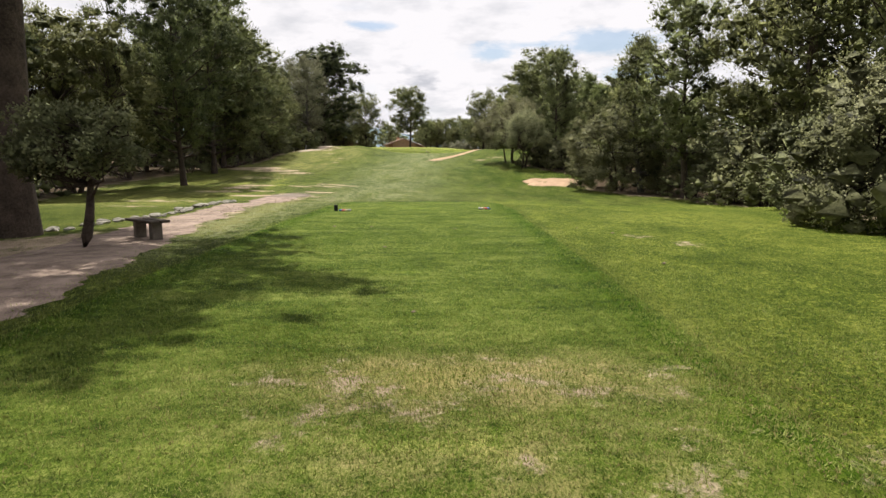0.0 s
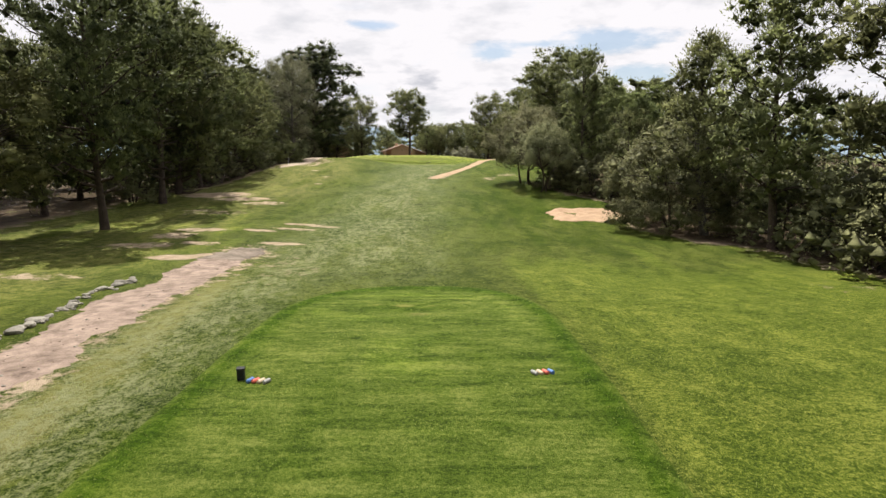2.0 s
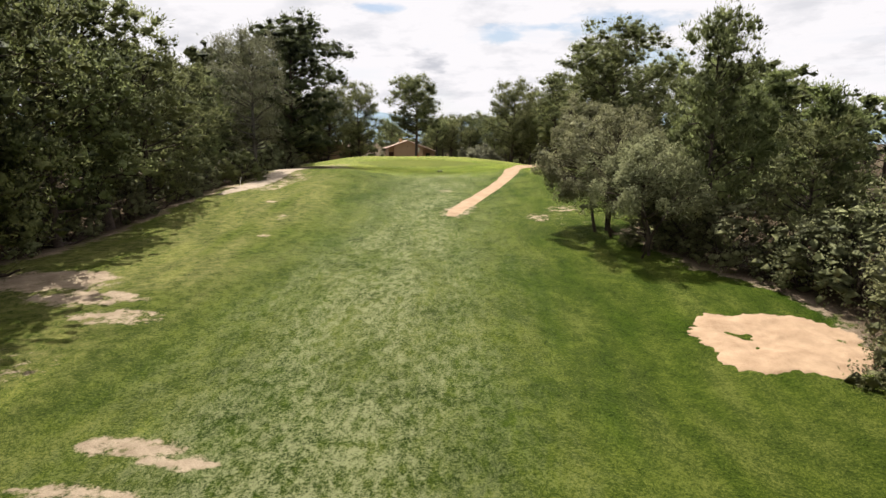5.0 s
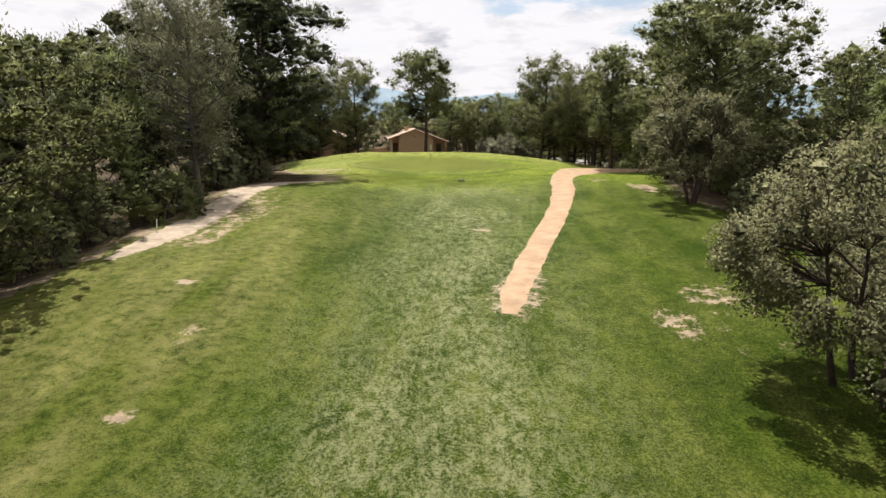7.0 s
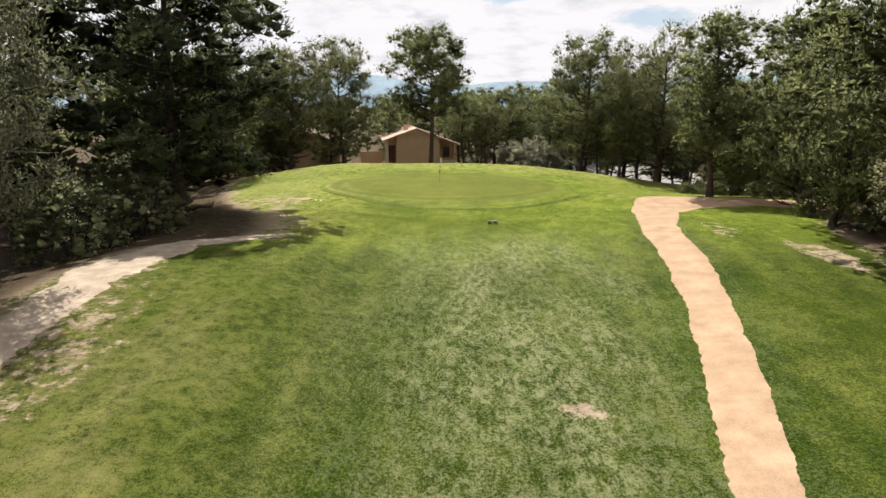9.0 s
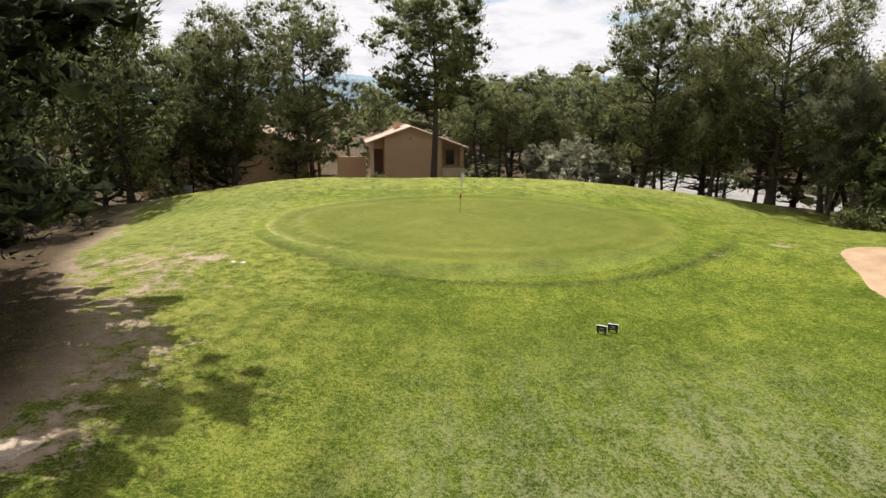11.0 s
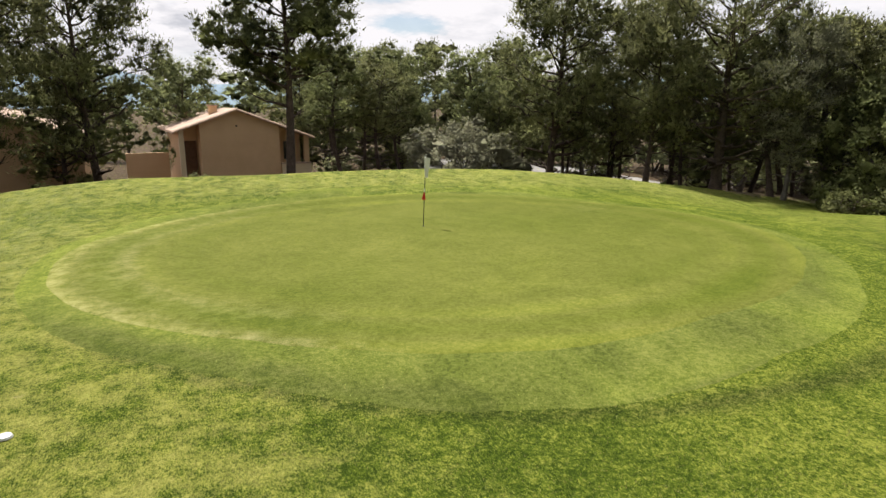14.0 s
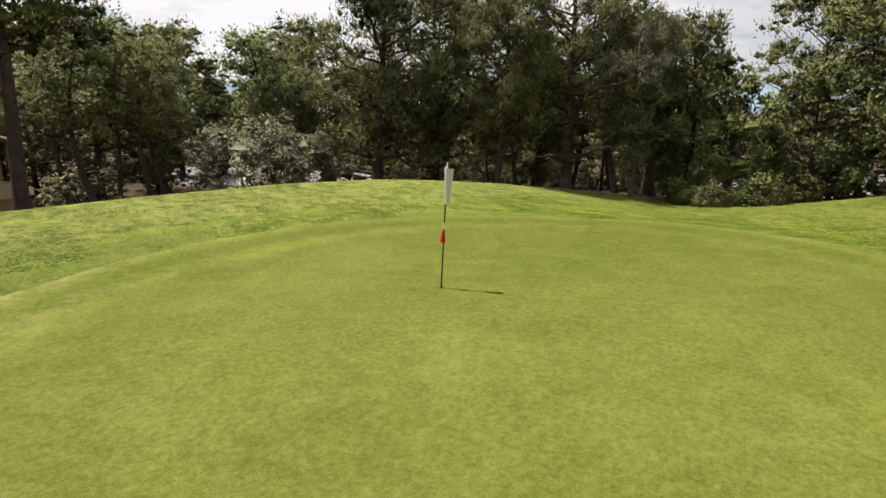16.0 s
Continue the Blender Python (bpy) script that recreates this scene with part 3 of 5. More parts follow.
def soil_on(ob, fields_at=soil_fields):
    """Stores the soil fields at a sheet's corners."""
    fields = [fields_at(v.co.x, v.co.y) for v in ob.data.vertices]
    for k, key in enumerate(("bare", "litter", "pale", "dry", "tone")):
        at = ob.data.attributes.new(key, "FLOAT", "POINT")
        at.data.foreach_set("value", [f[k] for f in fields])


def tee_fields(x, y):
    """The tee: plain turf, dry at its near end, its rim toned dark for longer grass and the edge's shade."""
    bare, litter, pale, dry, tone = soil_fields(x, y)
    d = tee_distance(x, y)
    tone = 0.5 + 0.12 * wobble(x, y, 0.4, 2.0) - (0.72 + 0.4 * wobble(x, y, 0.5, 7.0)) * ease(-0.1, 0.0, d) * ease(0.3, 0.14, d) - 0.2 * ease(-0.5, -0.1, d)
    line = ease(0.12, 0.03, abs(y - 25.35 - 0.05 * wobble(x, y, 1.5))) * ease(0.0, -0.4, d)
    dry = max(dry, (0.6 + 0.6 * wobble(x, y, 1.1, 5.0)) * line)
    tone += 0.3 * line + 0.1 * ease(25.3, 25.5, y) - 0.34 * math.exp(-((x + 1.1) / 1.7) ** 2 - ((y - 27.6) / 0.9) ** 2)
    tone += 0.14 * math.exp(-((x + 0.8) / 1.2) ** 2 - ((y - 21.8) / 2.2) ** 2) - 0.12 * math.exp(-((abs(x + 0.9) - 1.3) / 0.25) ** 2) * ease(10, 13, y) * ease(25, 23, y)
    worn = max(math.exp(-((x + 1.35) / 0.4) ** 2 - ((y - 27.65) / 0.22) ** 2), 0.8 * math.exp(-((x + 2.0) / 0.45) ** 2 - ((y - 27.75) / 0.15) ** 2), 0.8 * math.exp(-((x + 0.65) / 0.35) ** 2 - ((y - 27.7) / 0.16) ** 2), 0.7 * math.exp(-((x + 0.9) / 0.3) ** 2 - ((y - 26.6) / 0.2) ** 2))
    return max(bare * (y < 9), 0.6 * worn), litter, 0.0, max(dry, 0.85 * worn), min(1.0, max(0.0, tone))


def green_fields(x, y):
    """The putting green: rings left by the mower, drier at its ends."""
    r = math.hypot((x + 6.15) / 9.9, (y - 128.4) / 7.75)
    tone = 0.5 + 0.16 * math.sin(r * 34) * ease(0.55, 0.9, r) + 0.13 * wobble(x, y, 0.22, 4.0)
    dry = (0.42 + 0.14 * math.sin(r * 40)) * ease(0.68, 0.9, r) * ease(-8, -12, x) + 0.26 * math.exp(-((x - 0.5) / 1.8) ** 2 - ((y - 131) / 2.0) ** 2) + 0.15 * max(0, wobble(x, y, 0.3, 6.0))
    return 0.0, 0.0, 0.0, dry, tone


def collar_fields(x, y):
    """The collar: the turf around it, but greener and less dry."""
    bare, litter, pale, dry, tone = soil_fields(x, y)
    rim = math.hypot((x + 6.2) / 10.7, (y - 128.35) / 9.65)
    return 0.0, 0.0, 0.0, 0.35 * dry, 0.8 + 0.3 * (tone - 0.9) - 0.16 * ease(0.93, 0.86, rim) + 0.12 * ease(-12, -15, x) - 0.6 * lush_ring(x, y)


def tee_distance(x, y):
    """How far outside the tee's rounded outline a place lies."""
    a, b, p = 3.22, 5.6, 2.6
    return ((abs((x + 1.02) / a) ** p + (max(0.0, y - 25.0) / b) ** p) ** (1 / p) - 1) * a


def build_ground():
    xs, ys = lines(-24, 18, 0.3, -2500, 2500), lines(0, 128, 0.3, -1200, 3500)
    verts = []
    for y in ys:
        for x in xs:
            z = ground_z(x, y) + 0.035 * wobble(x, y, 0.35) + 0.05 * wobble(x, y, 0.12, 5.0)
            verts.append((x, y, z))
    n = len(xs)
    faces = [(j * n + i, j * n + i + 1, (j + 1) * n + i + 1, (j + 1) * n + i) for j in range(len(ys) - 1) for i in range(n - 1)]
    ob = sheet("ground", verts, faces, GRASS)
    soil_on(ob)
    return tagged(ob, "mown golf fairway grass with dry and bare patches", "grass ground", kind="structure")


def surface_z(x, y):
    return ground_z(x, y) + 0.035 * wobble(x, y, 0.35) + 0.05 * wobble(x, y, 0.12, 5.0)


build_ground()


def ribbon(name, centre, halves, mat, lift, label, category, ragged=0.25, seed=0.0, across=8, step=0.3):
    """A path along (x, y) knots with half widths, its borders frayed, laid on the ground."""
    pts = []
    for k in range(len(centre) - 1):
        a, b = Vector((*centre[k], halves[k])), Vector((*centre[k + 1], halves[k + 1]))
        n = max(2, int((b.xy - a.xy).length / step))
        pts += [a.lerp(b, i / n) for i in range(n)]
    pts.append(Vector((*centre[-1], halves[-1])))
    for _ in range(12):
        pts = [pts[0]] + [(pts[i - 1] + pts[i] * 2 + pts[i + 1]) / 4 for i in range(1, len(pts) - 1)] + [pts[-1]]
    verts, faces = [], []
    for i, p in enumerate(pts):
        q = (pts[min(i + 1, len(pts) - 1)] - pts[max(i - 1, 0)]).xy.normalized()
        side = Vector((q.y, -q.x))
        for j in range(across + 1):
            s = 2 * j / across - 1
            w = p.z + ragged * (0.7 * wobble(p.x, p.y, 0.6, seed + (s > 0) * 7.0) + 0.3 * wobble(p.x, p.y, 2.3, seed + (s > 0) * 9.0) + 0.3 * wobble(p.x, p.y, 4.7, seed + (s > 0) * 5.0) + 0.2 * wobble(p.x, p.y, 9.7, seed + (s > 0) * 3.0))
            v = p.xy + side * s * max(w, 0.05)
            edge = 1 - abs(s) ** 6
            verts.append((v.x, v.y, surface_z(v.x, v.y) + lift * edge - 0.02 * (1 - edge)))
    n = across + 1
    for i in range(len(pts) - 1):
        for j in range(across):
            faces.append((i * n + j, i * n + j + 1, (i + 1) * n + j + 1, (i + 1) * n + j))
    return tagged(sheet(name, verts, faces, mat), label, category, kind="structure")


def patch(name, cx, cy, rx, ry, mat, lift, label, category, ragged=0.0, turn=0.0, rings=14, spokes=150, power=2.0, seed=0.0, relief=0.0):
    """A rounded area laid on the ground; power 2 is an ellipse, more is squarer."""
    verts, faces = [(cx, cy, surface_z(cx, cy) + lift)], []
    c, s = math.cos(radians(turn)), math.sin(radians(turn))
    for i in range(1, rings + 1):
        f = i / rings
        for k in range(spokes):
            a = 2 * math.pi * k / spokes
            ca, sa = math.cos(a), math.sin(a)
            r = (abs(ca) ** power + abs(sa) ** power) ** (-1 / power)
            r *= 1 + ragged * (noise.noise(Vector((ca * 2.2, sa * 2.2, seed))) + 0.5 * noise.noise(Vector((ca * 7, sa * 7, seed + 4))) + 0.4 * noise.noise(Vector((ca * 19, sa * 19, seed + 8))))
            u, v = rx * r * ca * f, ry * r * sa * f
            x, y = cx + u * c - v * s, cy + u * s + v * c
            up = lift + relief * (1 - f ** 4) * (0.5 + wobble(x, y, 0.9, seed) + 0.5 * wobble(x, y, 2.3, seed)) if i < rings else -0.03
            verts.append((x, y, surface_z(x, y) + up))
    for k in range(spokes):
        faces.append((0, 1 + k, 1 + (k + 1) % spokes))
    for i in range(rings - 1):
        for k in range(spokes):
            a, b = 1 + i * spokes + k, 1 + i * spokes + (k + 1) % spokes
            faces.append((a, a + spokes, b + spokes, b))
    return tagged(sheet(name, verts, faces, mat), label, category, kind="structure")


def build_tee():
    """The long raised tee, with rounded front corners and a sloping bank."""
    x0, x1, y0, y1 = -4.25, 2.2, -4.0, 30.8
    verts, faces = [], []
    us, vs = np.linspace(x0 - 0.7, x1 + 0.7, 60), np.linspace(y0, y1 + 0.9, 150)
    for y in vs:
        for x in us:
            d = tee_distance(x, y)
            up = 0.035 * ease(0.1, -0.05, d) + 0.06 * ease(-0.1, 0.12, d) * ease(0.42, 0.25, d) - 0.06 * ease(0.35, 0.65, d)
            verts.append((x, y, surface_z(x, y) + up))
    n = len(us)
    for j in range(len(vs) - 1):
        for i in range(n - 1):
            faces.append((j * n + i, j * n + i + 1, (j + 1) * n + i + 1, (j + 1) * n + i))
    ob = sheet("teeing_ground", verts, faces, TEE_GRASS)
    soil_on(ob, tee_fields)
    return tagged(ob, "close-mown raised grass tee with faint stripes", "golf tee", kind="structure")


build_tee()
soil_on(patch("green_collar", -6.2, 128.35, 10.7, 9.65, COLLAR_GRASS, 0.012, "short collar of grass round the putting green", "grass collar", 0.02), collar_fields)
soil_on(patch("putting_green", -6.15, 128.4, 9.9, 7.75, GREEN_GRASS, 0.03, "pale closely mown oval putting green", "putting green", 0.015, rings=36), green_fields)
ribbon("sand_path", [(-1.45, 78.3), (-1.1, 80.5), (0.08, 85.2), (2.1, 92.3), (3.95, 99), (5.05, 104), (6.25, 112), (7.8, 117.5), (9.9, 120.6), (15, 120.8), (20, 119)], [0.4, 0.7, 0.8, 0.86, 0.92, 1.02, 1.1, 1.7, 2.8, 1.7, 1.2], SAND, 0.02, "trodden orange sand path on the slope", "path", 0.22, step=0.08, across=12)
ribbon("dirt_track", [(-5.8, 2.0), (-6.7, 9), (-7.4, 15), (-8.1, 21), (-9.0, 27), (-9.45, 31.3), (-9.7, 34.3), (-9.8, 37), (-9.5, 39.3)], [0.9, 1.6, 1.2, 0.85, 0.95, 1.15, 1.2, 1.0, 0.5], DIRT, 0.02, "trodden pinkish dirt track beside the tee", "path", 0.7, 3.0, step=0.12, across=14)
ribbon("bank_path", [(-19.4, 82.5), (-18.6, 86), (-18.3, 91), (-18.7, 96.5), (-18.9, 101), (-17.8, 105.4), (-15.6, 107.4), (-14.2, 108.3)], [0.3, 1.2, 1.2, 1.2, 1.6, 1.3, 0.7, 0.25], PALE_DIRT, 0.02, "pale dry dirt path on the bank under pines", "path", 0.75, 6.0, step=0.15, across=12)
patch("trodden_soil_patch", -9.5, 38.4, 1.05, 1.8, GREY_DIRT, 0.03, "grey-brown trodden soil at the track's end", "soil patch", 0.5, -12, seed=5.0)
patch("bare_sand_patch", 10.5, 56.6, 3.0, 2.7, SAND, 0.02, "bare patch of orange sand by a bush", "sand patch", 0.2, seed=2.0, power=2.6, relief=0.14, rings=26)


ribbon("car_park", [(14, 192), (27, 172), (38, 156), (46, 142), (54, 124)], [10, 12, 13, 13, 11], TARMAC, 0.05, "pale sunlit gravel car park behind the pines", "car park", 0.5, 8.0, across=14, step=0.6)
# ---- trees ----


def frame_of(d):
    d = d / np.linalg.norm(d)
    a = np.array((0, 0, 1.0)) if abs(d[2]) < 0.9 else np.array((1.0, 0, 0))
    u = np.cross(d, a)
    u /= np.linalg.norm(u)
    return u, np.cross(d, u)


class Wood:
    """Collects tapered tubes for a trunk with its limbs."""

    def __init__(self):
        self.v, self.f = [], []

    def tube(self, pts, radii, sides=6):
        base = len(self.v)
        for i, p in enumerate(pts):
            d = pts[min(i + 1, len(pts) - 1)] - pts[max(i - 1, 0)]
            u, w = frame_of(d)
            for k in range(sides):
                a = 2 * math.pi * k / sides
                self.v.append(p + radii[i] * (math.cos(a) * u + math.sin(a) * w))
        for i in range(len(pts) - 1):
            for k in range(sides):
                a, b = base + i * sides + k, base + i * sides + (k + 1) % sides
                self.f.append((a, b, b + sides, a + sides))


LUMP = np.array([(1.0, 0, 0), (-1, 0, 0), (0, 1, 0), (0, -1, 0), (0, 0, 1), (0, 0, -1)])
LUMP_FACES = np.array([(i, j, k) for i in (0, 1) for j in (2, 3) for k in (4, 5)])


def blades_mesh(name, centres, dirs, length, width, mat, parent, rng, leaf=False, puff=None, cores=()):
    """Thousands of needle tufts (triangles) or leaves (diamonds), each free, round the dense hearts of the clumps."""
    n = len(centres)
    d = dirs / np.linalg.norm(dirs, axis=1)[:, None]
    r = rng.normal(size=(n, 3))
    w = np.cross(d, r if puff is None else puff + r * 0.6)
    w /= np.linalg.norm(w, axis=1)[:, None] + 1e-9
    ln = (length * rng.uniform(0.65, 1.3, n))[:, None]
    wd = (width * rng.uniform(0.7, 1.3, n))[:, None]
    me = bpy.data.meshes.new(name)
    if leaf:
        co = np.stack((centres, centres + d * ln * 0.5 + w * wd, centres + d * ln, centres + d * ln * 0.5 - w * wd), 1).reshape(-1, 3)
        k = 4
    else:
        co = np.stack((centres - w * wd, centres + w * wd, centres + d * ln), 1).reshape(-1, 3)
        k = 3
    corners, starts = np.arange(n * k), np.arange(n) * k
    counts = np.full(n, k)
    if puff is None:
        puff = np.cross(w, d)
        puff *= np.where(puff[:, 2:] < 0, -1.0, 1.0)
        puff += np.array((0, 0, 0.25))
    puff = np.repeat(puff, k, axis=0)
    if len(cores):
        middles, radii, swells = np.array([c for c, _, _ in cores]), np.array([r for _, r, _ in cores]), np.array([n for _, _, n in cores])
        m = len(cores)
        lumps = LUMP[None] * rng.uniform(0.7, 1.15, (m, 6, 1)) + rng.normal(size=(m, 6, 3)) * 0.18
        lumps = middles[:, None] + lumps * radii[:, None, None] * np.array((1, 1, 0.72))
        facets = (LUMP_FACES[None] + (np.arange(m) * 6)[:, None, None] + len(co)).reshape(-1, 3)
        starts = np.concatenate((starts, len(corners) + np.arange(8 * m) * 3))
        corners = np.concatenate((corners, facets.ravel()))
        counts = np.concatenate((counts, np.full(8 * m, 3)))
        co = np.concatenate((co, lumps.reshape(-1, 3)))
        puff = np.concatenate((puff, np.tile(LUMP * 0.35, (m, 1)) + np.repeat(swells, 6, axis=0)))
    me.vertices.add(len(co))
    me.vertices.foreach_set("co", co.ravel())
    me.loops.add(len(corners))
    me.loops.foreach_set("vertex_index", corners)
    me.polygons.add(len(starts))
    me.polygons.foreach_set("loop_start", starts)
    me.polygons.foreach_set("loop_total", counts)
    puff = puff / (np.linalg.norm(puff, axis=1)[:, None] + 1e-9)
    at = me.attributes.new("puff", "FLOAT_VECTOR", "POINT")
    at.data.foreach_set("vector", puff.ravel())
    me.materials.append(mat)
    me.update(calc_edges=True)
    ob = new(name, me)
    ob.parent = parent
    return ob


def pine(seed, height, base, spread, mat, bark, blades=26000, limbs=30, shape="round", dead=6, size=0.3, lean=0.3, girth=1.0, twigs=7, fine=True, heart=0.0, clump=1.0, tag="tall Aleppo pine with a rounded needle crown"):
    """A pine: a slightly bent trunk, rising limbs, side branches and tufts of needles in clumps."""
    rng = np.random.default_rng(seed)
    root = empty("pine_tree", Matrix())
    wood = Wood()
    top = np.array((rng.normal() * lean, rng.normal() * lean, height * 0.97))
    bend = np.array((rng.normal() * lean, rng.normal() * lean, 0))
    r0 = (0.07 + height * 0.013) * girth
    trunk = [top * s + bend * math.sin(s * 3.1) + np.array((0, 0, -0.6 if s == 0 else 0)) for s in np.linspace(0, 1, 12)]
    wood.tube(trunk, [r0 * (1.45 if i == 0 else 1) * (1 - 0.88 * i / 11) for i in range(12)], 10)
    clumps = []

    def at(s):
        i = min(int(s * 11), 10)
        return trunk[i] + (trunk[i + 1] - trunk[i]) * (s * 11 - i)

    for k in range(limbs + dead):
        bare = k >= limbs
        s = rng.uniform(base * 0.5, base + 0.2) if bare else base + (0.93 - base) * min(1.0, max(0.0, (k + rng.uniform(-1.5, 2.3)) / limbs) ** 0.87)
        f = max(0, (s - base) / (1 - base))
        if shape == "round":
            reach = spread * min(1.0, 0.62 + 1.1 * f) * math.sqrt(max(0.03, 1 - max(0, (f - 0.42) / 0.6) ** 2))
        else:
            reach = spread * (1.05 - 0.88 * f)
        reach *= rng.uniform(0.55, 1.06) * 0.75 if bare else rng.uniform(0.66, 1.04) * 0.82
        az = k * 2.4 + rng.normal() * 0.6
        rise = rng.uniform(-0.15, 0.2) if bare else rng.uniform(0.05, 0.55) + 0.5 * f * f
        out = np.array((math.cos(az), math.sin(az), 0))
        a = at(min(s, 0.99))
        pts = [a + out * reach * q + np.array((0, 0, reach * (rise * q + 0.14 * q * q))) + rng.normal(size=3) * 0.06 * reach * q for q in np.linspace(0, 1, 6)]
        rr = max(0.025, r0 * (1 - 0.85 * s) * 0.42)
        wood.tube(pts[:: 1 if fine else 5], [rr * (1 - 0.85 * q) + 0.01 for q in np.linspace(0, 1, 6)][:: 1 if fine else 5], 4 if fine else 3)
        if bare:
            for j in range(6):
                b = pts[min(int(rng.uniform(0.22, 1.0) * 5), 4)]
                turn = az + rng.choice((-1, 1)) * rng.uniform(0.25, 1.25)
                ln = reach * rng.uniform(0.14, 0.34) + 0.3
                wood.tube([b, b + np.array((math.cos(turn) * ln, math.sin(turn) * ln, ln * rng.uniform(-0.1, 0.8)))], [0.016, 0.007], 3)
            continue
        # foliage sits in lobes: one at the limb's end, smaller ones back along it, each of many tufted clumps
        lobe = (0.21 * spread + 0.4) * rng.uniform(0.7, 1.2) * (1 - 0.12 * f)
        for j in range(twigs):
            q = 1.0 if j < twigs * 0.6 else rng.uniform(0.35, 0.9)
            b = pts[min(int(q * 5), 5)]
            d = rng.normal(size=3)
            d[2] = abs(d[2]) * 0.9 - 0.25
            d *= lobe * (1.0 if q == 1.0 else 0.8) * rng.uniform(0.05, 0.95) ** 0.6 / np.linalg.norm(d)
            tip = b + d + out * 0.12 * lobe
            if fine and j % 5 == 0:
                wood.tube([b, tip], [0.022, 0.007], 3)
            clumps.append((tip, rng.uniform(0.36, 0.62) * clump, d / lobe))
    for j in range(twigs):
        d = rng.normal(size=3) * np.array((0.13, 0.13, 0.06)) * spread
        clumps.append((trunk[-1] + d - np.array((0, 0, 0.2)), rng.uniform(0.3, 0.5) * clump, d))
    total = sum(r * r for _, r, _ in clumps)
    cs, ds, ns = [], [], []
    around = []
    axis = np.array((0, 0, height * (base + 0.35 * (1 - base))))
    for c, r, lift in clumps:
        each = max(6, int(blades * r * r / total))
        g = rng.normal(size=(each, 3))
        g *= (rng.uniform(0.15, 1.4, each) / np.linalg.norm(g, axis=1) * r)[:, None] * np.array((1, 1, 0.85))
        cs.append(c + g)
        ds.append(g / (r + 1e-6) * 0.9 + np.array((0, 0, 0.8)) + rng.normal(size=(each, 3)) * 0.4)
        out = (c - axis) / (np.linalg.norm(c - axis) + 0.5)
        around.append(0.7 * lift + 0.55 * out + np.array((0, 0, 0.45)))
        ns.append(around[-1] + 0.35 * g / np.linalg.norm(g, axis=1)[:, None] + rng.normal(size=(each, 3)) * 0.16)
    sheet("trunk", wood.v, wood.f, bark, root)
    blades_mesh("crown", np.concatenate(cs), np.concatenate(ds), size * 1.1, size * 0.22, mat, root, rng, puff=np.concatenate(ns), cores=[(c, r * heart * rng.uniform(0.8, 1.15), n) for (c, r, _), n in zip(clumps, around)])
    return tagged(root, tag, "pine tree")


